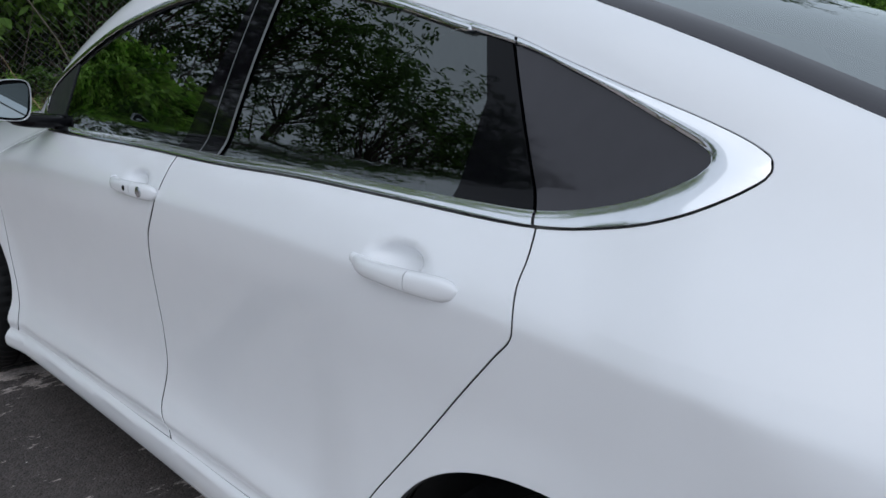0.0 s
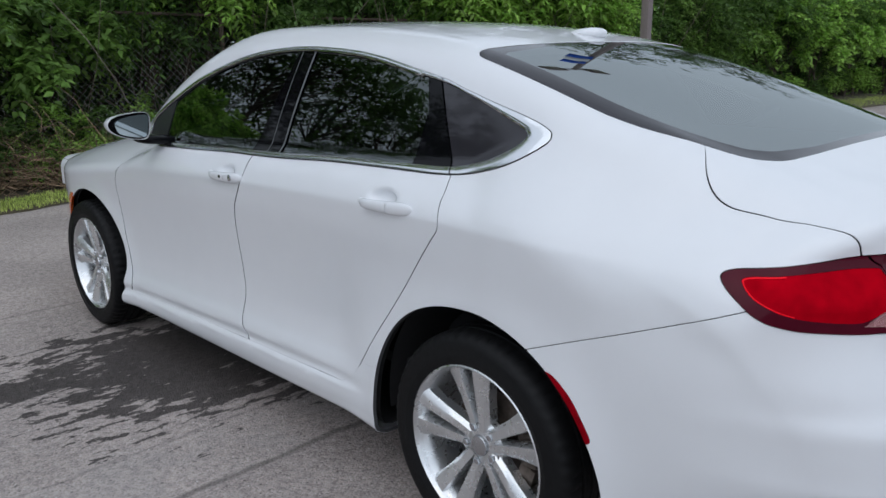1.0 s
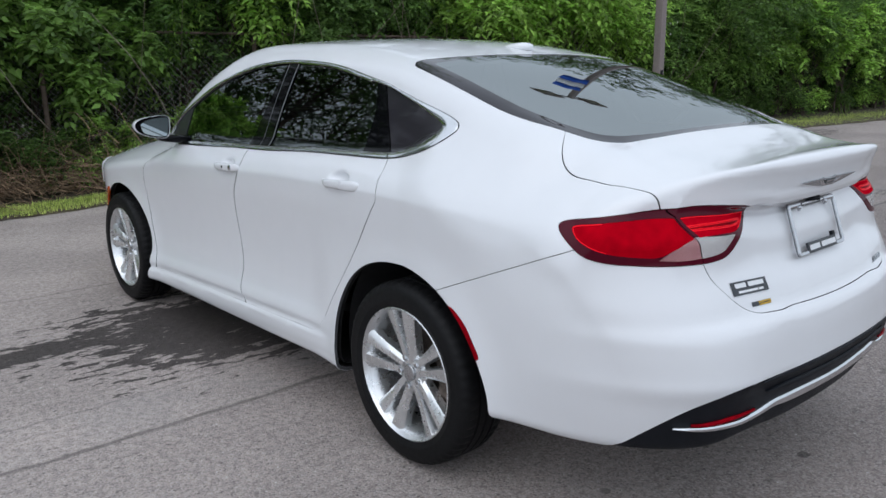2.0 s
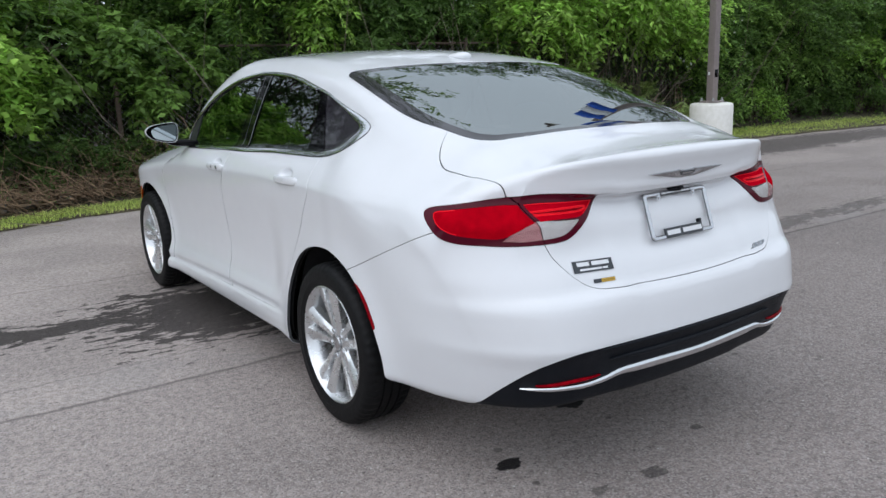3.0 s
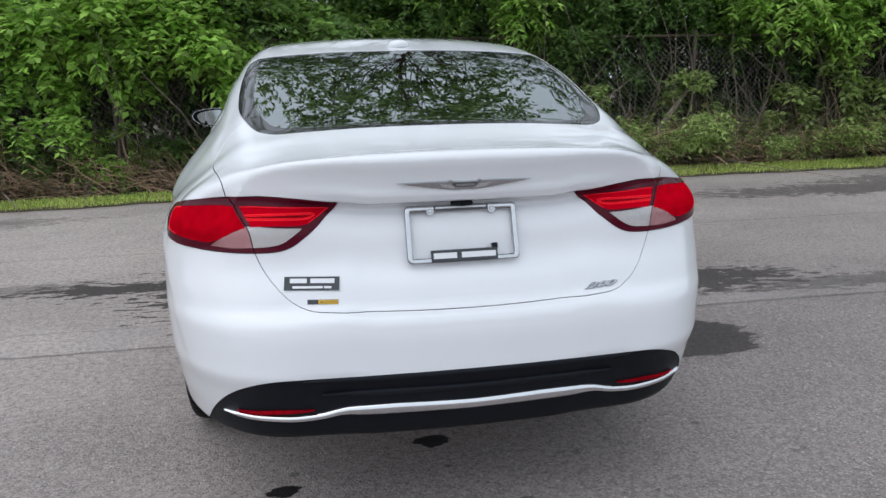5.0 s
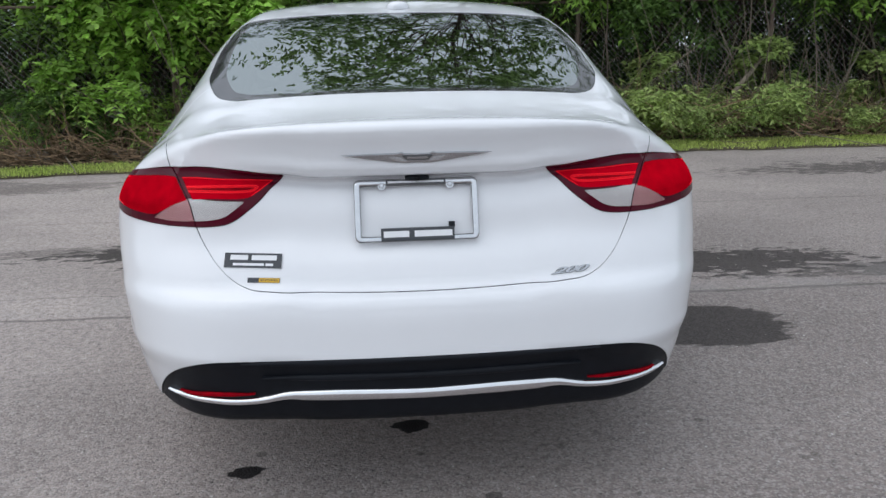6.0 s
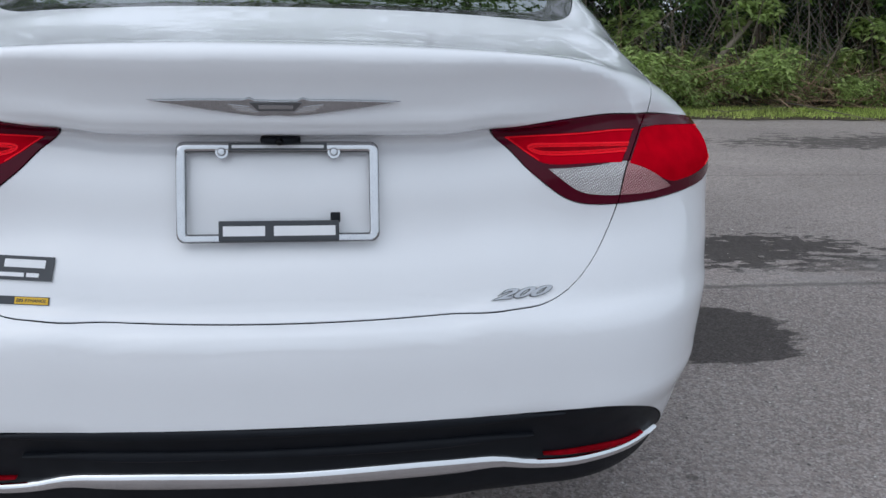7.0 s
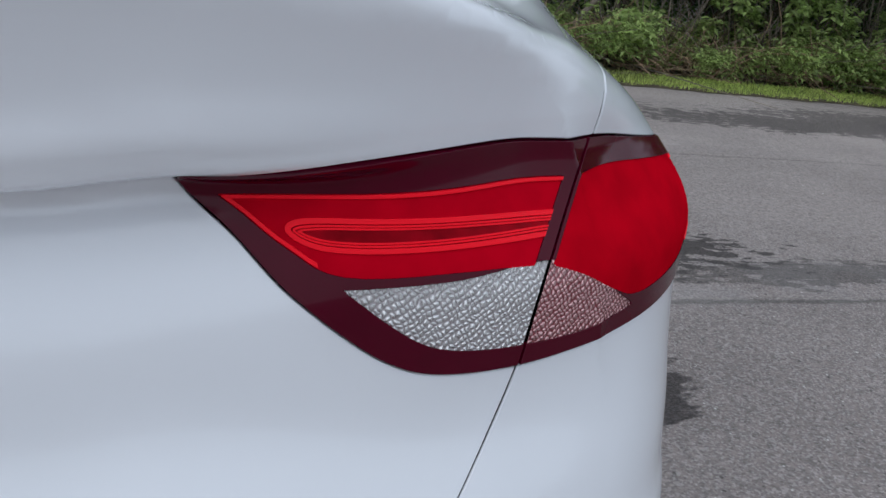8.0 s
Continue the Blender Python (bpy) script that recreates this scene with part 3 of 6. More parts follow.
lid_edge = curve((0.76, 0.56), (0.69, 0.622), (0.625, 0.664), (0.555, 0.692), (0.48, 0.706), (0.39, 0.701), (0.30, 0.684), (0.205, 0.667), (0.15, 0.657), (0.03, 0.618), (-0.086, 0.584), (-0.128, 0.571), (-0.204, 0.541), (-0.29, 0.50), (-0.36, 0.47))


def on_side(outline, grow=0.0, deep=0.45):
    return lambda p: np.maximum(inside(outline, p[:, 1], p[:, 2]) - grow, deep - np.abs(p[:, 0]))


def lamp_u(p):
    return np.abs(p[:, 0]) + 0.6 * (p[:, 1] + 0.95)


def lamp_zone(p):
    return np.maximum(inside(LAMP, lamp_u(p), p[:, 2]), p[:, 1] + 0.45)


SEAM_TOP, SEAM_LOW, SEAM_IN = Vector((0.657, -0.843, 0.996)), Vector((0.580, -0.950, 0.852)), Vector((0.364, -1.390, 1.120))
SEAM = (SEAM_TOP - SEAM_LOW).cross(SEAM_IN - SEAM_LOW).normalized()
SEAM = np.array(SEAM if SEAM.x > 0 else -SEAM)


def lamp_seam(p):
    return (np.stack([np.abs(p[:, 0]), p[:, 1], p[:, 2]], 1) - np.array(SEAM_LOW)) @ SEAM


def lid_zone(p):
    x, y, z = np.abs(p[:, 0]), p[:, 1], p[:, 2]
    return np.maximum(smax(x - lid_edge(y + z), 0.694 + 0.05 * x * x - z, 0.06), y + 0.2)


def on_top(outline):
    return lambda p: np.maximum(inside(outline, p[:, 0], p[:, 1]), 0.95 - p[:, 2])


def bumper_zone(p):
    return np.maximum(p[:, 2] - 0.683 - 0.41 * (-0.2 - p[:, 1]), p[:, 1] + 0.05)


def valance_zone(p):
    x, y, z = np.abs(p[:, 0]), p[:, 1], p[:, 2]
    top = z - 0.532 + 0.03 * x * x
    end = x - 0.720 - 0.30 * (0.45 - z)
    return np.maximum(smax(top, end, 0.19), y + 0.55)


def sill_zone(p):
    x, y, z = np.abs(p[:, 0]), p[:, 1], p[:, 2]
    line = np.interp(y, (0.3, 0.5, 0.54, 0.6, 1.2, 2.24, 2.5), (0.452, 0.437, 0.372, 0.342, 0.322, 0.294, 0.29))
    return np.maximum(np.maximum(z - line, 0.2 - y), y - 2.6)

# ---- the car: panels ----
car = tagged(new("car"), "white four-door sedan parked on grey asphalt", "car")
car.location = (0.004, 0, 0)
grid_x = np.arange(-0.985, 0.986, 0.0171)
grid_y = np.concatenate([np.arange(-1.2, -0.9, 0.008), np.arange(-0.9, -0.3, 0.0123), np.arange(-0.3, 2.2, 0.02), np.arange(2.2, 3.85, 0.03)])
grid_z = np.concatenate([np.arange(0.15, 0.93, 0.0151), np.arange(0.93, 1.01, 0.005), np.arange(1.01, 1.53, 0.0151)])
shell = clip(skin(car_form, grid_x, grid_y, grid_z), lambda p: 0.003 - arches(p))


def haunch_zone(p):
    d = np.abs(inside(HAUNCH, p[:, 1], p[:, 2]) + 0.015) - 0.09
    return np.maximum(np.maximum(np.maximum(d, p[:, 1] - 0.36), 0.42 - p[:, 2]), 0.6 - np.abs(p[:, 0]))


near, away = split(shell, haunch_zone, 0.0)
near = refine(near, car_form, 1)
shell = (np.concatenate([away[0], near[0]]), np.concatenate([away[1], near[1] + len(away[0])]))
rear_pane, shell = split(shell, on_top(REAR_GLASS), 0.003)
front_pane, shell = split(shell, on_top(WINDSCREEN), 0.003)
opening, shell = split(shell, on_side(DAYLIGHT), 0.0034)
near, away = split(shell, lambda p: lamp_zone(p) - 0.02, 0.0)
lamps, near = split(refine(near, car_form, 1), lamp_zone, 0.0030)
shell = (np.concatenate([away[0], near[0]]), np.concatenate([away[1], near[1] + len(away[0])]))
lid_gap = lambda p: 0.0014 + 0.0008 * step(0.40, 0.58, np.abs(p[:, 0]))
lid, shell = clip(shell, lambda p: lid_zone(p) + lid_gap(p)), clip(shell, lambda p: lid_gap(p) - lid_zone(p))
bumper, shell = split(shell, bumper_zone, 0.0048)
near, away = split(bumper, on_side(SIDE_MARKER, 0.02), 0.0)
markers, near = split(refine(near, car_form, 2), on_side(SIDE_MARKER, 0.002), 0.001)
bumper = (np.concatenate([away[0], near[0]]), np.concatenate([away[1], near[1] + len(away[0])]))
valance, bumper = split(bumper, valance_zone, 0.003)
sill, shell = split(shell, sill_zone, 0.0022)
front_doors, shell = split(shell, on_side(FRONT_DOOR), 0.0085)
rear_doors, shell = split(shell, on_side(REAR_DOOR), 0.0054)
wings, shell = split(shell, lambda p: np.maximum(np.maximum(2.0 - p[:, 1], 0.62 - np.abs(p[:, 0])), p[:, 2] - 1.03), 0.004)
ambers, wings = split(wings, on_side(FRONT_MARKER), 0.001)
hood, shell = split(shell, lambda p: np.maximum(2.2 - p[:, 1], 0.62 - p[:, 2]), 0.004)
grille, shell = split(shell, lambda p: 3.0 - p[:, 1], 0.004)

panel("body", shell, car_form, PAINT, car, "white roof, pillars and quarter panels")
trunk = panel("trunk_lid", lid, car_form, PAINT, car, "white boot lid with raised rear lip")
bump = panel("rear_bumper", bumper, car_form, PAINT, car)
panel("valance", valance, car_form, PLASTIC, bump, "black plastic lower bumper", lift=-0.004)
panel("hood", hood, car_form, PAINT, car)
panel("front_bumper", grille, car_form, PAINT, car)
panel("windscreen", front_pane, car_form, PANE, car, rim=0, lift=-0.003)
for s in (-1, 1):
    panel("sill", sided(sill, s), car_form, PAINT, car)
    panel("side_marker", sided(markers, s), car_form, LAMPDEEP, bump, "red side marker", lift=0.002)
    panel("front_marker", sided(ambers, s), car_form, AMBER, car, "amber side marker", lift=0.003)
    panel("front_fender", sided(wings, s), car_form, PAINT, car)

rim_band, clear_pane = split(rear_pane, lambda p: -0.030 - 0.025 * step(0.3, 0.55, np.abs(p[:, 0])) - on_top(REAR_GLASS)(p), 0.0)
rear_window = panel("rear_window", clear_pane, car_form, REARPANE, car, "dark tinted rear window", rim=0, lift=-0.002)
panel("glass_border", rim_band, car_form, FRIT, rear_window, rim=0, lift=-0.002)

# side windows, chrome surround and black pillars
def chrome_zone(p):
    return np.where(p[:, 1] < 0.42, inside(QUARTER, p[:, 1], p[:, 2]), on_side(DAYLIGHT)(p) + 0.016)

panes, surround = split(opening, chrome_zone, 0.001)
front_edge = lambda p: 1.236 - 0.325 * (p[:, 2] - 1.05) - p[:, 1]
back_edge = lambda p: 1.043 - 0.085 * (p[:, 2] - 1.05) - p[:, 1]
fixed_edge = lambda p: np.interp(p[:, 2], (1.05, 1.232, 1.34), (0.352, 0.345, 0.394)) - p[:, 1]
quarter_edge = lambda p: np.interp(p[:, 2], (1.05, 1.34), (0.170, 0.340)) - p[:, 1]
sail, panes = split(panes, lambda p: 2.065 - 0.10 * (p[:, 2] - 1.0) - p[:, 1], 0.002)
front_glass, rest = split(panes, front_edge, 0.002)
pillar_b, rest = split(rest, back_edge, 0.002)
pillar_b, seal_b = split(pillar_b, lambda p: back_edge(p) + 0.011, 0.001)
pillar_a, pillar_b = split(pillar_b, lambda p: back_edge(p) + 0.088, 0.001)
seal_a, pillar_b = split(pillar_b, lambda p: back_edge(p) + 0.083, 0.001)
rear_glass, rest = split(rest, fixed_edge, 0.002)
pillar_c, quarter = split(rest, quarter_edge, 0.006)
edge_strip, quarter_glass = split(quarter, lambda p: -0.030 - smax(chrome_zone(p), quarter_edge(p) + 0.028, 0.06), 0.0)
sur_front, sur_back = split(surround, lambda p: 1.19 - p[:, 1], 0.003)
sur_mid, sur_rear = split(sur_back, lambda p: np.interp(p[:, 2], (1.05, 1.34), (0.165, 0.330)) - p[:, 1], 0.006)


def pillow(p, high=0.0045):
    """Height of the rounded chrome above the body, full at the middle of its width."""
    a, b = np.maximum(-on_side(DAYLIGHT)(p), 1e-4), np.maximum(chrome_zone(p), 1e-4)
    return 4 * high * a * b / (a + b)**2


def chrome_form(p):
    return car_form(p) - pillow(p)


def rounded(mesh):
    pts, tri = refine(mesh, car_form, 2)
    g = slope_of(car_form, pts)
    return pts + g / np.linalg.norm(g, axis=1)[:, None] * pillow(pts)[:, None], tri


sur_front, sur_mid, sur_rear = rounded(sur_front), rounded(sur_mid), rounded(sur_rear)
door_of = {}
for s in (-1, 1):
    fd = panel("front_door", sided(front_doors, s), car_form, PAINT, car, "white front door")
    rd = panel("rear_door", sided(rear_doors, s), car_form, PAINT, car, "white rear door")
    door_of[s] = (fd, rd)
    panel("window_pane", sided(front_glass, s), car_form, PANE, fd, "tinted side glass", rim=0, lift=-0.007)
    panel("window_pane", sided(rear_glass, s), car_form, PANE, rd, "tinted side glass", rim=0, lift=-0.007)
    panel("pillar_trim", sided(pillar_a, s), car_form, GLOSSBLACK, fd, "gloss black pillar", lift=-0.003)
    panel("pillar_trim", sided(pillar_b, s), car_form, GLOSSBLACK, rd, "gloss black pillar", lift=-0.003)
    panel("window_seal", sided(seal_a, s), car_form, SEAL, rd, "grey rubber seal", rim=0, lift=-0.002)
    panel("window_seal", sided(seal_b, s), car_form, SEAL, rd, "grey rubber seal", rim=0, lift=-0.002)
    panel("mirror_sail", sided(sail, s), car_form, SAIL, fd, "satin black corner panel behind the mirror", lift=-0.003)
    panel("pillar_trim", sided(pillar_c, s), car_form, GLOSSBLACK, rd, "gloss black pillar", lift=-0.003)
    panel("chrome_trim", sided(sur_front, s), chrome_form, CHROME, fd, lift=0.002)
    panel("chrome_trim", sided(sur_mid, s), chrome_form, CHROME, rd, lift=0.002)
    qw = panel("quarter_window", sided(quarter_glass, s), car_form, PANE, car, "small tinted quarter window", rim=0, lift=-0.005)
    panel("glass_border", sided(edge_strip, s), car_form, FRIT, qw, rim=0, lift=-0.005)
    panel("chrome_trim", sided(sur_rear, s), chrome_form, CHROME, qw, lift=0.002)

# tail lamps: one piece on the lid and one on the body at each corner
def lamp_shape(outline, grow=0.0):
    return lambda p: inside(outline, lamp_u(p), p[:, 2]) - grow


def band(mesh, outline, inner, outer):
    """The strip of a surface that follows an outline."""
    d = lamp_shape(outline)
    return clip(clip(mesh, lambda p: d(p) - outer), lambda p: inner - d(p))


lamp_inner, lamp_outer = split(refine(lamps, car_form, 1), lamp_seam, 0.0022)
for piece, host, name in ((lamp_inner, car, "lid_tail_lamp"), (lamp_outer, car, "tail_lamp")):
    shade = (lambda p: 0.009 + lamp_seam(p)) if name == "lid_tail_lamp" else (lambda p: 0.003 - lamp_seam(p))
    red, rest = split(piece, lambda p: np.maximum(lamp_shape(LAMP_RED)(p), shade(p)), 0.0)
    white, border = split(rest, lamp_shape(LAMP_CLEAR), 0.0)
    guides = [band(red, LAMP_RED, -0.0034, -0.0014)]
    if name == "lid_tail_lamp":
        guides = [clip(guides[0], lambda p: np.minimum(lamp_u(p) - 0.425, 0.955 - p[:, 2]))]
    else:
        guides = [clip(guides[0], lambda p: 0.90 - lamp_u(p))]
    bars = [(LAMP_BAR, -0.0026, 0.0)] if name == "lid_tail_lamp" else []
    guides += [band(red, o, a, b) for o, a, b in bars]
    if name == "lid_tail_lamp":
        guides += [band(red, LAMP_BAR, a, a + 0.0007) for a in (-0.0045, -0.0062)]
    core = clip(red, lamp_shape(LAMP_BAR, -0.0005)) if name == "lid_tail_lamp" else None
    for s in (-1, 1):
        lamp = panel(name, sided(border, s), car_form, LAMPDARK, host, "dark red tail lamp with clear reversing lens", lift=0.002)
        panel("red_lens", sided(red, s), car_form, LAMPRED if name == "lid_tail_lamp" else LAMPOUTER, lamp, rim=0, lift=0.001)
        panel("clear_lens", sided(white, s), car_form, LAMPCLEAR if name == "lid_tail_lamp" else LAMPPINK, lamp, "ribbed reversing lens", rim=0, lift=0.001)
        if core:
            panel("reflector", sided(core, s), car_form, LAMPDEEP, lamp, rim=0, lift=0.0016)
        for g in guides:
            panel("light_guide", sided(g, s), car_form, LAMPLINE, lamp, rim=0.001, lift=0.0024)

# lining that closes the cabin and backs the joints
def lining_form(p):
    return car_form(p) + 0.03

lining = skin(lining_form, np.arange(-0.96, 0.961, 0.03), np.arange(-1.17, 3.75, 0.03), np.arange(0.2, 1.5, 0.03))
lining = clip(lining, lambda p: -0.012 - on_side(DAYLIGHT)(p))
lining = clip(lining, lambda p: -0.02 - on_top(REAR_GLASS)(p))
lining = clip(lining, lambda p: -0.02 - on_top(WINDSCREEN)(p))
lining = clip(lining, lambda p: -arches(p))
high, deep = split(lining, lambda p: 1.0 - p[:, 2], 0.0)
panel("headliner", high, lining_form, HEADLINER, car, "grey cabin lining", rim=0)
panel("inner_shell", deep, lining_form, LINER, car, "black inner lining", rim=0)

# ---- the car: wheels ----
def spoke(bm, turn, side):
    """One of a pair of tapering spokes with a chamfered face."""
    rings = []
    for r, t, w, h in ((0.040, 0.017, 0.034, 0.066), (0.085, 0.024, 0.037, 0.070), (0.14, 0.033, 0.043, 0.078), (0.19, 0.043, 0.053, 0.086), (0.236, 0.056, 0.070, 0.092)):
        ring = []
        for a, d in ((-0.5, -0.045), (-0.5, -0.014), (-0.30 - 0.12 * side, -0.002), (0.30 - 0.12 * side, -0.002), (0.5, -0.014), (0.5, -0.045)):
            ring.append(bm.verts.new(turn @ Vector((h + d, side * t + a * w, r))))
        rings.append(ring)
    for p, q in zip(rings, rings[1:]):
        for i in range(6):
            bm.faces.new((p[i], p[(i + 1) % 6], q[(i + 1) % 6], q[i]))


def wheel(parent, at, flip):
    bm = bmesh.new()
    lathe(bm, [(0.238, 0.100), (0.243, 0.097), (0.243, 0.090), (0.233, 0.086), (0.226, 0.078), (0.217, 0.05), (0.212, 0.0), (0.210, -0.09), (0.238, -0.10), (0.243, -0.095), (0.216, 0.0), (0.222, 0.05), (0.231, 0.092)], 72, closed=True)
    bmesh.ops.recalc_face_normals(bm, faces=bm.faces[:])
    rim = part("wheel", bm, ALLOY, parent, "silver alloy wheel with five pairs of spokes")
    bm = bmesh.new()
    lathe(bm, [(0.0, 0.062), (0.046, 0.062), (0.062, 0.058), (0.074, 0.050), (0.078, 0.030), (0.0, 0.025)], 40)
    part("hub", bm, ALLOY, rim)
    for i in range(5):
        turn = Matrix.Rotation(2 * math.pi * (i + 0.12) / 5, 4, "X")
        for side in (-1, 1):
            bm = bmesh.new()
            spoke(bm, turn, side)
            bmesh.ops.recalc_face_normals(bm, faces=bm.faces[:])
            part("spoke", bm, ALLOY, rim)
    rim.matrix_basis = Matrix.Translation(at) @ Matrix.Rotation(math.pi if flip else 0, 4, "Z")
    bm = bmesh.new()
    prof = [(0.236, 0.086), (0.242, 0.098), (0.262, 0.106), (0.266, 0.1065), (0.270, 0.105), (0.295, 0.107), (0.310, 0.102), (0.319, 0.096), (0.327, 0.084), (0.331, 0.066), (0.332, 0.05)]
    tread = [(0.332, 0.042), (0.325, 0.040), (0.325, 0.034), (0.332, 0.032), (0.332, 0.005), (0.325, 0.003), (0.325, -0.003), (0.332, -0.005), (0.332, -0.032), (0.325, -0.034), (0.325, -0.040), (0.332, -0.042)]
    prof = prof + tread + [(r, -x) for r, x in prof[::-1]]
    rings = lathe(bm, prof, 168, closed=True)
    for i, ring in enumerate(rings):
        if i % 3 == 0:
            for v, (r, x) in zip(ring, prof):
                if abs(x) > 0.044 and r > 0.312:
                    v.co.y *= (r - 0.005) / r
                    v.co.z *= (r - 0.005) / r
    part("tyre", bm, RUBBER, rim, "black rubber tyre")
    bm = bmesh.new()
    lathe(bm, [(0.0, 0.074), (0.018, 0.0735), (0.028, 0.071), (0.031, 0.066), (0.031, 0.058)], 32)
    part("centre_cap", bm, BRUSHED, rim)
    for i in range(5):
        a = 2 * math.pi * (i + 0.62) / 5
        bm = bmesh.new()
        lathe(bm, [(0.0, 0.072), (0.009, 0.071), (0.0125, 0.066), (0.0125, 0.050)], 6)
        lathe(bm, [(0.0125, 0.056), (0.016, 0.058), (0.0195, 0.0625), (0.020, 0.055)], 20)
        nut = part("lug_nut", bm, BRUSHED, rim)
        nut.location = (0, 0.053 * math.cos(a), 0.053 * math.sin(a))
    bm = bmesh.new()
    lathe(bm, [(0.0, 0.02), (0.075, 0.02), (0.078, 0.0), (0.145, 0.0), (0.147, -0.004), (0.147, -0.02), (0.08, -0.024), (0.0, -0.03)], 48)
    part("brake_disc", bm, BRAKE, rim, "rust-tinted brake disc")
    bm = bmesh.new()
    for i in range(5):
        a = radians(-38 + 19 * i) + (math.pi if flip else 0)
        box(bm, (0.06, 0.055, 0.05), (0.0, -0.145 * math.cos(a), 0.145 * math.sin(a)), Matrix.Rotation(-a, 4, "X"))
    part("brake_caliper", bm, BRAKE, rim, bevel=0.008)
    return rim


for y in (-0.008, 2.742):
    for s in (-1, 1):
        wheel(car, (s * 0.796, y, 0.333), s < 0)
        bm = bmesh.new()
        lathe(bm, [(0.0, 0.50), (0.40, 0.50), (0.44, 0.54), (0.445, 0.60), (0.440, 0.82)], 48)
        low = [v for v in bm.verts if v.co.z < -0.07]
        bmesh.ops.delete(bm, geom=low, context="VERTS")
        well = part("wheel_well", bm, LINER, car, "black wheel arch liner")
        well.matrix_basis = Matrix.Translation((0, -0.012 if y < 1 else 2.70, 0.345)) @ Matrix.Diagonal((s, 1, 1, 1))


# ---- the car: fittings ----
def side_x_at(y, z):
    a, b = np.full(1, 0.4), np.full(1, 1.1)
    for _ in range(30):
        m = (a + b) / 2
        out = car_form(np.array([[m[0], y, z]])) > 0
        a, b = np.where(out, a, m), np.where(out, m, b)
    return float(a[0])


def rear_y_at(x, z):
    a, b = -1.35, -0.4
    for _ in range(30):
        m = (a + b) / 2
        if car_form(np.array([[x, m, z]]))[0] > 0:
            a = m
        else:
            b = m
    return b


def handle_shape(t):
    """Stand-off, half height and half depth along a handle, from its rear end (0) to its front end (1)."""
    end = (1 - abs(2 * min(max(t, 0.004), 0.996) - 1)**7)**0.5
    bow = 0.027 + 0.012 * math.sin(math.pi * t) - 0.018 * float(step(0.72, 1.0, t))
    return bow, (0.0215 - 0.0095 * t) * end, 0.0135 * end


def door_handle(host, s, y, z, lock):
    x = side_x_at(y, z)
    for name, t0, t1 in (("door_handle", 0.352, 1.0), ("handle_cap", 0.0, 0.345)):
        bm = bmesh.new()
        rings = []
        for t in t0 + (t1 - t0) * (0.5 - 0.5 * np.cos(np.linspace(0, math.pi, 22))):
            bow, hh, dd = handle_shape(t)
            ring = []
            for k in range(18):
                a = 2 * math.pi * k / 18
                ca, sa = math.cos(a), math.sin(a)
                ring.append(bm.verts.new((s * (x + bow - 0.004 + dd * math.copysign(abs(ca)**0.8, ca)), y - 0.132 + 0.264 * t, z + 0.002 - 0.007 * t + hh * math.copysign(abs(sa)**0.8, sa))))
            rings.append(ring)
        for p, q in zip(rings, rings[1:]):
            for k in range(18):
                bm.faces.new((p[k], p[(k + 1) % 18], q[(k + 1) % 18], q[k]))
        bm.faces.new(rings[0])
        bm.faces.new(rings[-1])
        bmesh.ops.recalc_face_normals(bm, faces=bm.faces[:])
        part(name, bm, PAINT, host, "white painted pull handle" if t1 == 1.0 else "")
    for t in (0.05, 0.90):
        bm = bmesh.new()
        blob(bm, (0.016, 0.012, 0.010), (s * (x + 0.010), y - 0.132 + 0.264 * t, z), power=3)
        part("handle_foot", bm, PAINT, host)
    if lock:
        for t, r, m in ((0.44, 0.0065, GLOSSBLACK), (0.20, 0.0125, BRUSHED)):
            bow, hh, dd = handle_shape(t)
            bm = bmesh.new()
            lathe(bm, [(0.0, 0.0012), (r * 0.8, 0.0014), (r, 0.0), (r, -0.006)], 20)
            k = part("lock_button" if r < 0.01 else "key_cylinder", bm, m, host)
            k.matrix_basis = Matrix.Translation((s * (x + bow - 0.004 + dd), y - 0.132 + 0.264 * t, z + 0.001)) @ Matrix.Diagonal((s, 1, 1, 1))


MIRROR_RIM = loop([(1.064, 1.116), (1.050, 1.137), (1.021, 1.149), (0.981, 1.156), (0.933, 1.160), (0.895, 1.158), (0.878, 1.144), (0.877, 1.103), (0.885, 1.063), (0.904, 1.046), (0.945, 1.047), (0.992, 1.057), (1.028, 1.071), (1.055, 1.091)], 4)
MIRROR_PANE = loop([(1.032, 1.120), (1.007, 1.137), (0.960, 1.146), (0.905, 1.149), (0.887, 1.138), (0.889, 1.100), (0.897, 1.064), (0.915, 1.054), (0.969, 1.061), (1.014, 1.076), (1.029, 1.098)], 4)

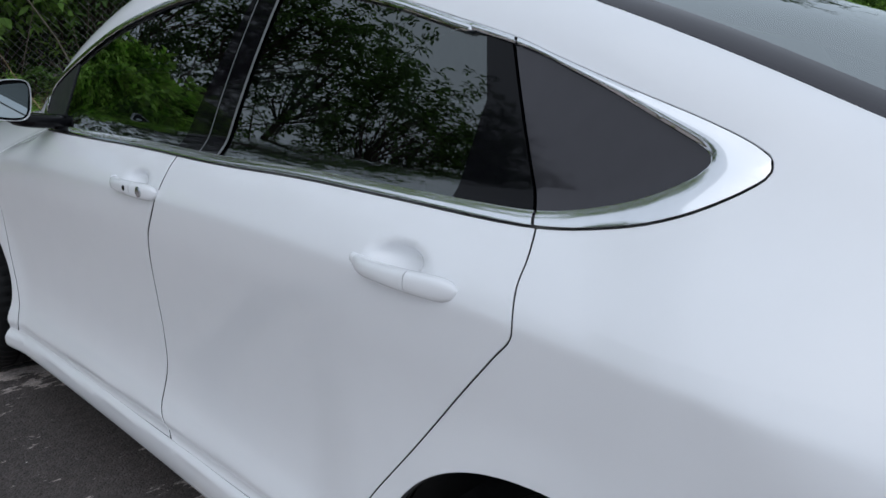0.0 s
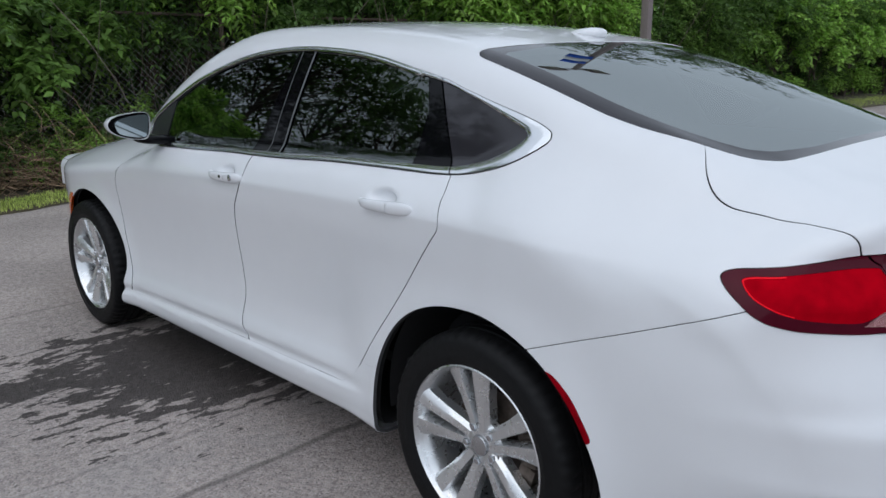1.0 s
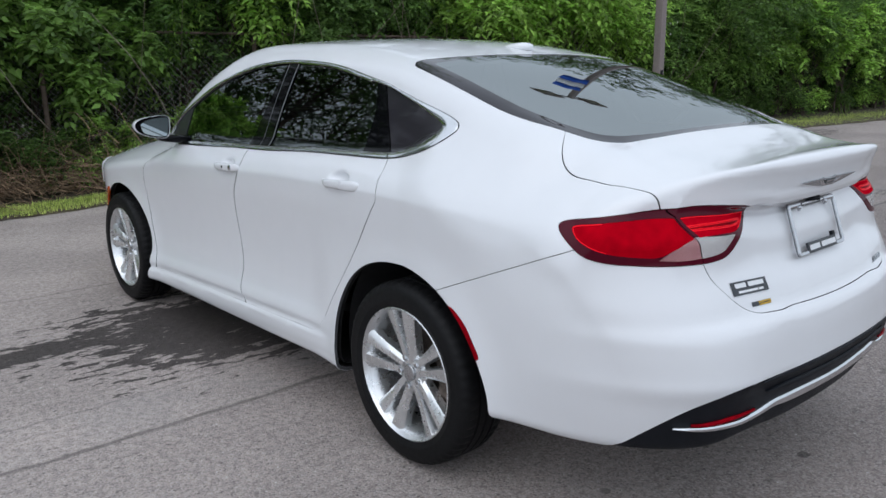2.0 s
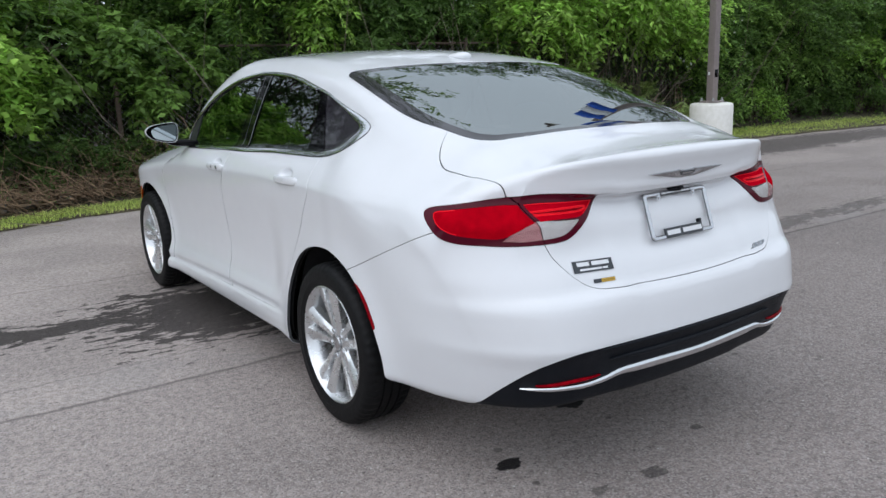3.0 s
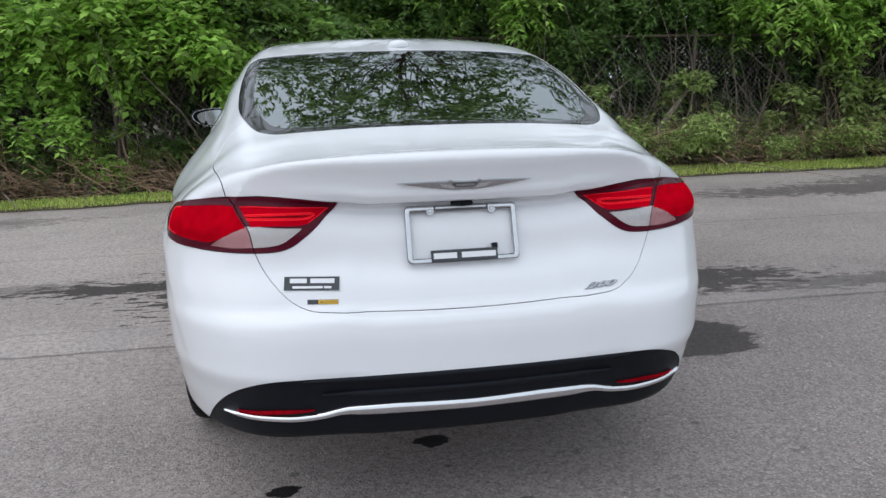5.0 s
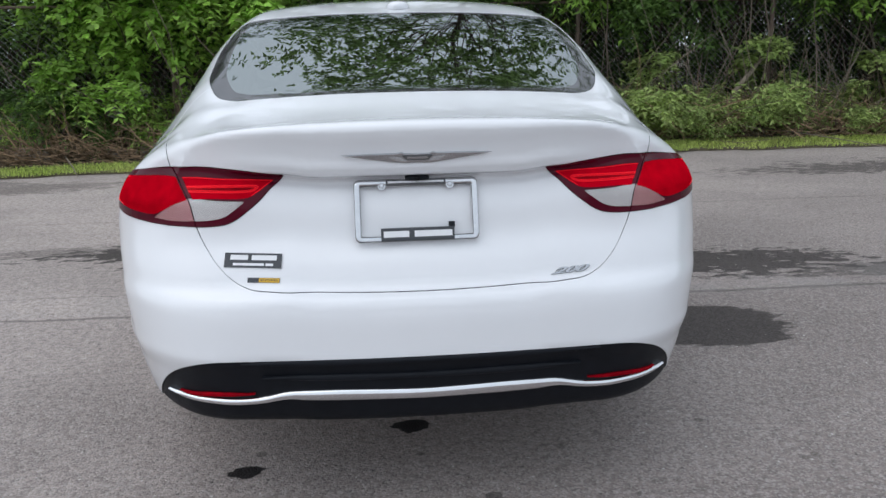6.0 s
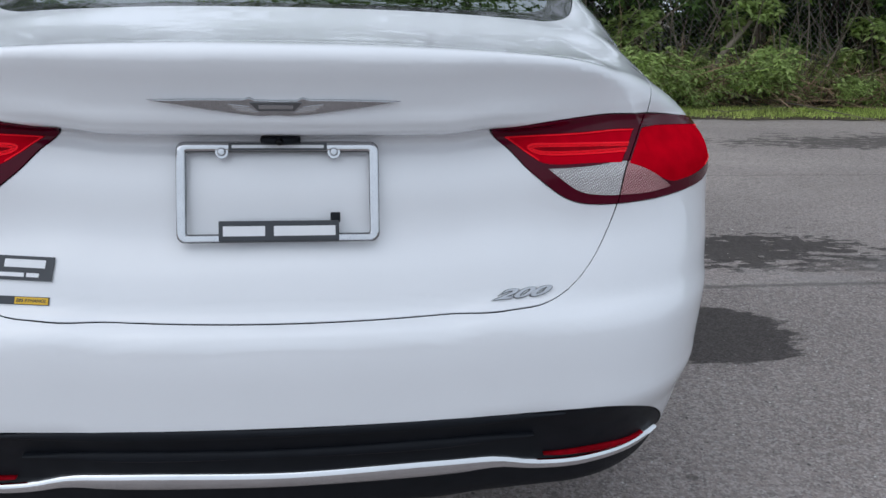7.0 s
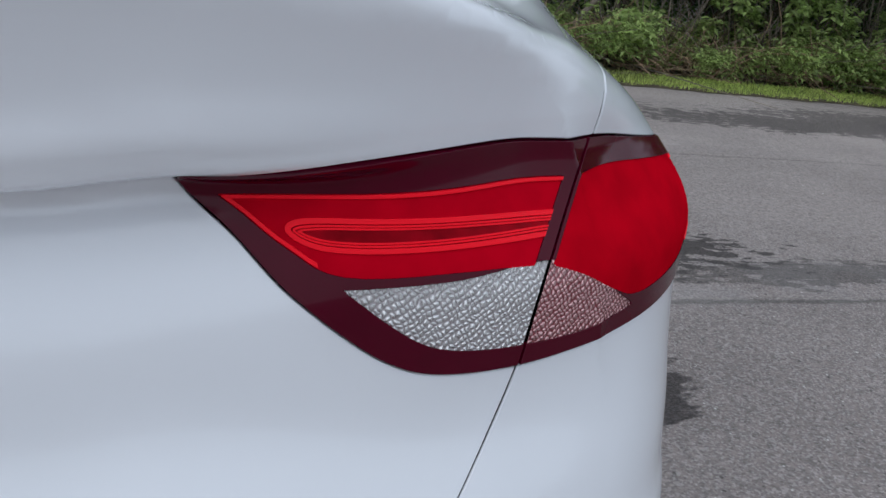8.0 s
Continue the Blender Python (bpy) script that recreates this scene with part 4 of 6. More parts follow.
for s in (-1, 1):
    fd, rd = door_of[s]
    door_handle(rd, s, 0.375, 0.966, False)
    door_handle(fd, s, 1.315, 0.950, s < 0)
    # outside mirror: rounded shell, black bezel, tilted glass
    bm = bmesh.new()
    rings = []
    for d, k in ((0.0, 0.955), (-0.004, 0.985), (0.0, 1.0), (0.012, 1.0), (0.04, 0.965), (0.065, 0.88), (0.085, 0.73), (0.098, 0.50), (0.104, 0.22)):
        rings.append([bm.verts.new((s * (0.965 + (x - 0.965) * k), 1.893 + d - 0.08 * (x - 0.965), 1.103 + (z - 1.103) * k)) for x, z in MIRROR_RIM])
    for p, q in zip(rings, rings[1:]):
        for i in range(len(p)):
            j = (i + 1) % len(p)
            bm.faces.new((p[i], p[j], q[j], q[i]))
    bm.faces.new(rings[-1])
    bmesh.ops.recalc_face_normals(bm, faces=bm.faces[:])
    cap = part("door_mirror", bm, PAINT, car, "white mirror housing")
    for name, mat, outline, depth in (("mirror_frame", GLOSSBLACK, (MIRROR_RIM - (0.965, 1.103)) * 0.962 + (0.965, 1.103), 0.002), ("mirror_glass", MIRROR, MIRROR_PANE, 0.0)):
        bm = bmesh.new()
        front = [bm.verts.new((s * x, 1.893 + depth - 0.08 * (x - 0.965) - (0.002 + 0.07 * (z - 1.046)) * (name == "mirror_glass"), z)) for x, z in outline]
        back = [bm.verts.new(v.co + Vector((0, 0.014, 0))) for v in front]
        bm.faces.new(front)
        bm.faces.new(back)
        for i in range(len(front)):
            j = (i + 1) % len(front)
            bm.faces.new((front[i], front[j], back[j], back[i]))
        bmesh.ops.recalc_face_normals(bm, faces=bm.faces[:])
        part(name, bm, mat, cap, smooth=False)
    bm = bmesh.new()
    blob(bm, (0.100, 0.050, 0.021), (s * 0.830, 1.955, 1.034), Matrix.Rotation(s * -0.10, 4, "Y"), 3.0)
    part("mirror_foot", bm, GLOSSBLACK, cap)

# chrome strip and reflectors in the lower bumper
strip_z = curve((0.0, 0.416), (0.30, 0.419), (0.37, 0.417), (0.42, 0.405), (0.47, 0.399), (0.56, 0.400), (0.64, 0.403), (0.69, 0.408))
strip_h = curve((0.0, 0.0145), (0.33, 0.0135), (0.40, 0.010), (0.47, 0.009), (0.58, 0.008), (0.66, 0.0055), (0.69, 0.002))


def swept(name, xs, mid, half, depth, mat, host, label="", inset=0.0):
    """A moulding that runs across the rear face."""
    bm = bmesh.new()
    rings = []
    for x in xs:
        zc, h = float(mid(abs(x))), float(half(abs(x)))
        y = rear_y_at(x, zc) + inset
        nx = np.array([x, y, zc])
        g = slope_of(car_form, nx[None])[0]
        g = Vector(g).normalized()
        ring = []
        for k in range(12):
            a = 2 * math.pi * k / 12
            ca, sa = math.cos(a), math.sin(a)
            ring.append(bm.verts.new(Vector((x, y, zc)) + g * depth * ca + Vector((0, 0, 1)) * h * math.copysign(abs(sa)**0.75, sa)))
        rings.append(ring)
    for p, q in zip(rings, rings[1:]):
        for k in range(12):
            bm.faces.new((p[k], p[(k + 1) % 12], q[(k + 1) % 12], q[k]))
    bm.faces.new(rings[0])
    bm.faces.new(rings[-1])
    bmesh.ops.recalc_face_normals(bm, faces=bm.faces[:])
    return part(name, bm, mat, host, label)


swept("chrome_strip", np.linspace(-0.69, 0.69, 70), strip_z, strip_h, 0.010, CHROME, bump, "curved chrome strip", 0.002)
for s in (-1, 1):
    swept("reflector", s * np.linspace(0.445, 0.655, 16), lambda x: strip_z(x) + 0.022 - 0.012 * step(0.5, 0.66, x), curve((0.44, 0.0015), (0.50, 0.0048), (0.62, 0.0042), (0.66, 0.0015)), 0.004, LAMPDEEP, bump, "red bumper reflector")
swept("valance_rib", np.linspace(-0.42, 0.42, 30), lambda x: 0.476 + 0 * x, curve((0.0, 0.007), (0.34, 0.006), (0.42, 0.001)), 0.006, PLASTIC, bump)
swept("valance_lip", np.linspace(-0.47, 0.47, 40), lambda x: 0.524 - 0.014 * x * x, curve((0.0, 0.007), (0.38, 0.006), (0.47, 0.001)), 0.004, PLASTIC, bump)


def on_rear(x, z, lift=0.0):
    """A pose on the rear face: x across, y up, z outwards."""
    y = rear_y_at(x, z)
    g = Vector(slope_of(car_form, np.array([[x, y, z]]), 0.006)[0]).normalized()
    right = Vector((0, 0, 1)).cross(g).normalized()
    up = g.cross(right)
    m = Matrix((right, up, g)).transposed().to_4x4()
    return Matrix.Translation(Vector((x, y, z)) + g * lift) @ m


def plate(name, outline, thick, mat, host, m, label="", bevel=0.0):
    """A flat piece of that outline, with thickness."""
    bm = bmesh.new()
    face = bm.faces.new([bm.verts.new((x, y, 0)) for x, y in outline])
    top = bmesh.ops.extrude_face_region(bm, geom=[face])["geom"]
    for v in top:
        if isinstance(v, bmesh.types.BMVert):
            v.co.z = thick
    bmesh.ops.recalc_face_normals(bm, faces=bm.faces[:])
    ob = part(name, bm, mat, host, label, smooth=False, bevel=bevel)
    ob.matrix_basis = m
    return ob


def slab(x0, y0, x1, y1):
    return [(x0, y0), (x1, y0), (x1, y1), (x0, y1)]


SMOKED = material("smoked_chrome", (0.20, 0.21, 0.22), 0.3, metal=1.0, vary=0.2, scale=20)
STICKER = material("dark_sticker", (0.035, 0.04, 0.048), 0.35, vary=0.2)
LETTER = material("white_print", (0.75, 0.76, 0.78), 0.4, vary=0.05)
YELLOW = material("yellow_print", (0.7, 0.42, 0.02), 0.4, vary=0.1)

# winged emblem
half = [(0.1925, 0.0075), (0.12, 0.0090), (0.050, 0.0095), (0.040, 0.0125), (0.032, 0.0085), (0.0, 0.0078)]
low = [(0.0, -0.0155), (0.022, -0.0168), (0.045, -0.0150), (0.085, -0.0095), (0.13, -0.0025)]
shape = half + [(-x, y) for x, y in half[-2::-1]] + [(-x, y) for x, y in low[::-1]] + low[1:]
emblem = plate("emblem", shape[::-1], 0.006, DULLCHROME, car, on_rear(0.0, 1.031, 0.0), "winged chrome emblem", 0.0015)
plate("emblem_centre", [(-0.040, 0.005), (-0.027, -0.008), (0.027, -0.008), (0.040, 0.005)][::-1], 0.002, SMOKED, emblem, Matrix.Translation((0, 0, 0.006)), "dark centre of the emblem")
plate("emblem_bar", slab(-0.026, -0.0045, 0.026, 0.0015), 0.001, DULLCHROME, emblem, Matrix.Translation((0, 0, 0.008)))
for s in (-1, 1):
    for i in range(3):
        m = Matrix.Translation((s * (0.056 - 0.006 * i), -0.001 - 0.004 * i, 0.006)) @ Matrix.Rotation(s * 0.12, 4, "Z")
        plate("feather", slab(-0.016, -0.0012, 0.016, 0.0012), 0.0015, CHROME, emblem, m)

# number plate frame
hang = Matrix.Translation((-0.004, -0.9935, 0.888)) @ Matrix.Rotation(radians(90) - 0.33, 4, "X")


def rounded_slab(x0, y0, x1, y1, r, n=6):
    pts = []
    for cx, cy, a0 in ((x1 - r, y1 - r, 0), (x0 + r, y1 - r, 90), (x0 + r, y0 + r, 180), (x1 - r, y0 + r, 270)):
        pts += [(cx + r * math.cos(radians(a0 + 90 * i / n)), cy + r * math.sin(radians(a0 + 90 * i / n))) for i in range(n + 1)]
    return pts


def frame_ring(bm, outer, inner, z0, z1):
    """A flat ring between two outlines of equal count, with rolled edges."""
    mid = lambda t: [(o[0] + (i[0] - o[0]) * t, o[1] + (i[1] - o[1]) * t) for o, i in zip(outer, inner)]
    rows = [[bm.verts.new((x, y, z)) for x, y in mid(t)] for t, z in ((0, z0), (0, z1 - 0.0015), (0.14, z1), (0.86, z1), (1, z1 - 0.0015), (1, z0))]
    for p, q in zip(rows, rows[1:]):
        for i in range(len(p)):
            j = (i + 1) % len(p)
            bm.faces.new((p[i], p[j], q[j], q[i]))
    bmesh.ops.recalc_face_normals(bm, faces=bm.faces[:])


bm = bmesh.new()
frame_ring(bm, rounded_slab(-0.160, -0.080, 0.160, 0.080, 0.013), rounded_slab(-0.147, -0.069, 0.147, 0.066, 0.004), 0.0, 0.007)
for s in (-1, 1):
    bmesh.ops.create_cone(bm, cap_ends=True, segments=20, radius1=0.011, radius2=0.010, depth=0.006, matrix=Matrix.Translation((s * 0.089, 0.064, 0.0035)))
frame_plate = part("plate_frame", bm, FRAMECHROME, car, "chrome number plate frame without a plate")
frame_plate.matrix_basis = hang
for s in (-1, 1):
    bm = bmesh.new()
    lathe(bm, [(0.0, 0.011), (0.005, 0.0105), (0.007, 0.008), (0.007, 0.004)], 16, "z")
    part("screw", bm, BRUSHED, frame_plate).location = (s * 0.089, 0.064, 0)
bm = bmesh.new()
frame_ring(bm, rounded_slab(-0.1615, -0.0815, 0.1615, 0.0815, 0.014), rounded_slab(-0.1455, -0.0675, 0.1455, 0.0645, 0.004), -0.001, 0.003)
part("frame_backing", bm, SMOKED, frame_plate, "dark backing edge", smooth=False)
bm = bmesh.new()
box(bm, (0.016, 0.016, 0.012), (0.090, -0.042, 0.002))
part("rubber_stop", bm, PLASTIC, frame_plate, bevel=0.002)
name_tag = plate("name_plaque", slab(-0.095, -0.080, 0.096, -0.047), 0.0085, STICKER, frame_plate, Matrix(), "dark plaque with white lettering", 0.0015)


def bars(host, low, high, lift, words):
    """A line of writing as one plain bar for each word."""
    for x0, x1 in words:
        plate("lettering_bar", slab(x0, low, x1, high), 0.0005, LETTER, host, Matrix.Translation((0, 0, lift)))


bars(name_tag, -0.0715, -0.0555, 0.0085, ((-0.088, -0.022), (-0.008, 0.090)))
top_tag = plate("top_plaque", slab(-0.078, 0.0665, 0.078, 0.0785), 0.0078, STICKER, frame_plate, Matrix(), "dark plaque with fine lettering")
bars(top_tag, 0.0700, 0.0752, 0.0078, ((-0.073, 0.073),))
# reversing camera under the lip
bm = bmesh.new()
blob(bm, (0.032, 0.020, 0.008), (0, -0.972, 0.970), power=3, seg=24)
cam_pod = part("reversing_camera", bm, PLASTIC, car, "black camera housing")
bm = bmesh.new()
blob(bm, (0.007, 0.007, 0.006), (0, -0.991, 0.969), seg=16)
part("camera_lens", bm, GLOSSBLACK, cam_pod)

# dealer sticker and fuel badge
sticker = plate("sticker", slab(-0.0755, -0.0195, 0.0755, 0.0195), 0.001, STICKER, car, on_rear(-0.431, 0.772, 0.001) @ Matrix.Rotation(-0.02, 4, "Z"), "dark sticker with white lettering")
bars(sticker, 0.0010, 0.0140, 0.001, ((-0.060, -0.014), (-0.004, 0.062)))
bars(sticker, -0.0140, -0.0075, 0.001, ((-0.052, 0.030), (0.034, 0.054)))
badge = plate("fuel_badge", slab(-0.042, -0.0065, 0.042, 0.0065), 0.0015, STICKER, car, on_rear(-0.404, 0.725, 0.0005) @ Matrix.Rotation(-0.02, 4, "Z"), "small grey and yellow fuel badge")
yellow = plate("yellow_field", slab(-0.012, -0.0055, 0.041, 0.0055), 0.0006, YELLOW, badge, Matrix.Translation((0, 0, 0.0015)))


def lettering(name, text, size, mat, host, m, thick=0.0004, shear=0.0, stretch=1.0, grow=0.0):
    c = bpy.data.curves.new(name, "FONT")
    c.body, c.size, c.align_x, c.align_y, c.extrude, c.shear = text, size, "CENTER", "CENTER", thick, shear
    c.bevel_depth, c.offset = thick * 0.3, grow
    ob = new(name, c)
    bpy.context.view_layer.update()
    me = bpy.data.meshes.new_from_object(ob.evaluated_get(bpy.context.evaluated_depsgraph_get()))
    bpy.data.objects.remove(ob)
    me.materials.clear()
    me.materials.append(mat)
    out = new(name, me)
    out.parent = host
    out.matrix_basis = m @ Matrix.Diagonal((stretch, 1, 1, 1))
    return out


lettering("badge_lettering", "E85 ETHANOL", 0.0072, STICKER, badge, Matrix.Translation((0.0145, 0, 0.0024)), 0.0002, 0.2, 1.05)
spot = on_rear(0.389, 0.720, 0.001) @ Matrix.Rotation(0.03, 4, "Z")
number = lettering("model_number", "200", 0.0215, DULLCHROME, car, spot @ Matrix.Translation((0, 0, 0.002)), 0.0012, 0.6, 2.72, 0.0003)
number["label"] = "chrome model number"
lettering("number_edge", "200", 0.0215, SMOKED, number, Matrix.Translation((0, 0, -0.002)), 0.0006, 0.6, 1.0, 0.0013)

# roof aerial
bm = bmesh.new()
for v in blob(bm, (0.046, 0.075, 0.026), (0, 0.30, 1.457), power=2.3, seg=28):
    if v.co.z > 1.455:
        v.co.z = 1.455 + (v.co.z - 1.455) * (0.75 - 3.0 * (v.co.y - 0.30))
part("roof_aerial", bm, PAINT, car, "low white roof aerial")

# ---- the car: cabin ----
def seat(x, y, width, back_top, head, lean=0.28, cushion=True):
    bm = bmesh.new()
    blob(bm, (width / 2, 0.065, (back_top - 0.5) / 2), (x, y - 0.09, (back_top + 0.5) / 2), Matrix.Rotation(lean, 4, "X"), 3.5, 24)
    back = part("seat_backrest", bm, SEATCLOTH, car, "dark cloth seat back")
    if cushion:
        bm = bmesh.new()
        blob(bm, (width / 2, 0.26, 0.08), (x, y + 0.22, 0.52), None, 3.5, 24)
        part("seat_cushion", bm, SEATCLOTH, back)
    for hx in head:
        bm = bmesh.new()
        blob(bm, (0.125, 0.045, 0.085), (x + hx, y - 0.09 - 0.12 * (back_top - 0.6), back_top + 0.10), Matrix.Rotation(lean * 0.7, 4, "X"), 3.0, 22)
        part("headrest", bm, SEATCLOTH, back)
        for dx in (-0.05, 0.05):
            bm = bmesh.new()
            tube(bm, [(x + hx + dx, y - 0.09 - 0.10 * (back_top - 0.6), back_top - 0.06), (x + hx + dx, y - 0.09 - 0.12 * (back_top - 0.6), back_top + 0.06)], 0.006, 8)
            part("headrest_post", bm, CHROME, back)


for s in (-1, 1):
    seat(s * 0.37, 1.22, 0.50, 1.10, (0.0,))
seat(0.0, 0.34, 1.24, 1.05, (-0.36, 0.36))
bm = bmesh.new()
box(bm, (1.25, 0.62, 0.02), (0, -0.10, 1.105))
part("parcel_shelf", bm, SEATCLOTH, car, "dark parcel shelf", bevel=0.006)
bm = bmesh.new()
for v in blob(bm, (0.70, 0.28, 0.16), (0, 2.05, 0.94), power=3.2, seg=32):
    v.co.z += 0.03 * math.cos(v.co.x * 4)
dash = part("dashboard", bm, SEATGREY, car, "grey dashboard")
bm = bmesh.new()
blob(bm, (0.17, 0.10, 0.06), (-0.37, 1.83, 1.08), power=2.6)
part("instrument_hood", bm, SEATCLOTH, dash)
bm = bmesh.new()
pose_wheel = Matrix.Translation((-0.37, 1.66, 1.0)) @ Matrix.Rotation(radians(65), 4, "X")
ring = [pose_wheel @ Vector((0.185 * math.cos(a), 0.185 * math.sin(a), 0)) for a in np.linspace(0, 2 * math.pi, 41)]
tube(bm, ring, 0.016, 10, cap=False)
for a in (radians(200), radians(340), radians(270)):
    tube(bm, [pose_wheel @ Vector((0.05 * math.cos(a), 0.05 * math.sin(a), 0)), pose_wheel @ Vector((0.18 * math.cos(a), 0.18 * math.sin(a), 0))], 0.016, 8)
blob(bm, (0.075, 0.065, 0.03), pose_wheel.translation, Matrix.Rotation(radians(65), 4, "X"), 2.6)
part("steering_wheel", bm, SEATCLOTH, car, "black steering wheel")
bm = bmesh.new()
blob(bm, (0.12, 0.02, 0.035), (0, 1.72, 1.355), None, 3, 20)
part("inside_mirror", bm, GLOSSBLACK, car, "black rear-view mirror")
bm = bmesh.new()
box(bm, (1.5, 2.6, 0.04), (0, 1.0, 0.42))
part("cabin_floor", bm, SEATCLOTH, car, bevel=0.01)

# ---- ground ----
def asphalt_material():
    m = bpy.data.materials.new("worn_asphalt")
    m.use_nodes = True
    n, k = m.node_tree.nodes, m.node_tree.links
    b = n["Principled BSDF"]
    b.inputs["Specular IOR Level"].default_value = 0.08
    at = n.new("ShaderNodeTexCoord").outputs["Object"]

    def noise_at(scale, detail=4, rough=0.55, stretch=None):
        t = n.new("ShaderNodeTexNoise")
        t.inputs["Scale"].default_value, t.inputs["Detail"].default_value, t.inputs["Roughness"].default_value = scale, detail, rough
        src = at
        if stretch:
            mp = n.new("ShaderNodeMapping")
            mp.inputs["Scale"].default_value = stretch
            k.new(at, mp.inputs["Vector"])
            src = mp.outputs[0]
        k.new(src, t.inputs["Vector"])
        return t.outputs["Fac"]

    def op(kind, a, c=None):
        t = n.new("ShaderNodeMath")
        t.operation = kind
        for i, v in enumerate((a, c)):
            if v is None:
                continue
            if isinstance(v, (int, float)):
                t.inputs[i].default_value = v
            else:
                k.new(v, t.inputs[i])
        return t.outputs[0]

    def ramp(v, a, c, lo=0.0, hi=1.0):
        t = n.new("ShaderNodeMapRange")
        t.interpolation_type = "SMOOTHSTEP"
        for key, val in (("From Min", a), ("From Max", c), ("To Min", lo), ("To Max", hi)):
            t.inputs[key].default_value = val
        k.new(v, t.inputs["Value"])
        return t.outputs[0]

    def mix(f, a, c):
        t = n.new("ShaderNodeMixRGB")
        k.new(f, t.inputs[0])
        for i, v in ((1, a), (2, c)):
            if isinstance(v, tuple):
                t.inputs[i].default_value = (*v, 1)
            else:
                k.new(v, t.inputs[i])
        return t.outputs[0]

    sep = n.new("ShaderNodeSeparateXYZ")
    k.new(at, sep.inputs[0])
    px, py = sep.outputs["X"], sep.outputs["Y"]
    ragged = op("SUBTRACT", noise_at(2.4, 9, 0.70, (0.8, 1.35, 1)), 0.5)
    fine = op("SUBTRACT", noise_at(11, 6, 0.66, (0.6, 1.5, 1)), 0.5)
    edge = op("ADD", op("MULTIPLY", ragged, 4.0), op("MULTIPLY", fine, 6.5))
    # damp patches: centre, half size, ruggedness, depth
    damp = None
    for cx, cy, rx, ry, raw, deep in ((-0.65, 1.97, 0.80, 0.62, 0.55, 1.0), (-1.55, 2.13, 0.68, 0.17, 0.75, 1.0), (0.3, 1.75, 1.2, 0.75, 0.3, 1.0), (1.9, 1.42, 0.85, 0.28, 0.6, 0.9), (1.45, 0.36, 0.37, 0.28, 0.14, 0.9), (4.2, 1.14, 2.4, 0.13, 0.7, 0.55), (-2.3, 2.25, 0.6, 0.12, 0.9, 0.4),
                                    (6.6, 4.65, 2.8, 0.40, 0.5, 0.75), (9.8, 5.0, 4.4, 0.70, 0.3, 0.7), (-3.9, 5.0, 1.1, 0.35, 0.8, 0.5), (-0.02, -0.48, 0.062, 0.045, 0.3, 1.37), (-0.56, -0.735, 0.055, 0.04, 0.5, 1.37), (-0.18, -1.08, 0.05, 0.035, 0.5, 0.7), (-0.42, -1.05, 0.05, 0.03, 0.6, 0.6), (0.21, -0.945, 0.03, 0.02, 0.4, 0.7)):
        dx = op("DIVIDE", op("SUBTRACT", px, cx), rx)
        dy = op("DIVIDE", op("SUBTRACT", py, cy), ry)
        r = op("SQRT", op("ADD", op("MULTIPLY", dx, dx), op("MULTIPLY", dy, dy)))
        v = op("MULTIPLY", ramp(op("ADD", r, op("MULTIPLY", edge, raw)), 1.05, 0.93), deep)
        damp = v if damp is None else op("MAXIMUM", damp, v)
    # small spatter behind the car
    vor = n.new("ShaderNodeTexVoronoi")
    vor.inputs["Scale"].default_value = 7.0
    k.new(at, vor.inputs["Vector"])
    drops = op("MULTIPLY", ramp(op("ADD", vor.outputs["Distance"], op("MULTIPLY", fine, 0.25)), 0.13, 0.10), ramp(op("ABSOLUTE", op("ADD", py, 1.0)), 0.75, 0.3))
    drops = op("MULTIPLY", op("MULTIPLY", drops, ramp(noise_at(1.1, 2), 0.47, 0.56)), ramp(op("ABSOLUTE", op("SUBTRACT", px, 0.2)), 1.6, 0.7))
    damp = op("MAXIMUM", damp, op("MULTIPLY", drops, 0.7))
    # stone grain, patches and paving joints
    grain = noise_at(120, 2, 0.65)
    grit = noise_at(30, 3, 0.7)
    cloud = noise_at(0.7, 5, 0.6, (0.8, 1.1, 1))
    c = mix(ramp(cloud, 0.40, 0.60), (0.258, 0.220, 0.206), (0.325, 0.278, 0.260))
    # paler asphalt, beyond the paving joint and growing with distance
    paler = mix(ramp(cloud, 0.40, 0.60), (0.41, 0.354, 0.328), (0.52, 0.449, 0.416))
    pale_share = op("ADD", op("MULTIPLY", ramp(op("ADD", py, op("MULTIPLY", fine, 0.15)), 0.84, 0.90), 0.35), op("MULTIPLY", ramp(py, 1.8, 4.5), 0.75))
    # left-to-right fall of light painted into the colour: left side lifted
    pale_share = op("ADD", pale_share, op("MULTIPLY", ramp(op("ADD", px, op("MULTIPLY", ragged, 2.0)), 0.6, -2.2), 0.6))
    c = mix(op("MINIMUM", pale_share, 1.0), c, paler)
    # the same painted fall of light: right side darkened
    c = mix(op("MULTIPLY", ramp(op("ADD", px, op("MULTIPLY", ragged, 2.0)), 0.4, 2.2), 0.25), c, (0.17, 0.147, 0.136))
    c = mix(op("MULTIPLY", ramp(grit, 0.44, 0.58), 0.35), c, (0.13, 0.122, 0.122))
    c = mix(op("MULTIPLY", ramp(grain, 0.56, 0.66), 0.5), c, (0.46, 0.44, 0.43))
    c = mix(op("MULTIPLY", ramp(grain, 0.45, 0.34), 0.45), c, (0.085, 0.077, 0.077))
    def stones(scale):
        t, split_c = n.new("ShaderNodeTexVoronoi"), n.new("ShaderNodeSeparateColor")
        t.inputs["Scale"].default_value = scale
        k.new(at, t.inputs["Vector"])
        k.new(t.outputs["Color"], split_c.inputs[0])
        return t.outputs["Distance"], split_c.outputs["Red"], split_c.outputs["Green"]

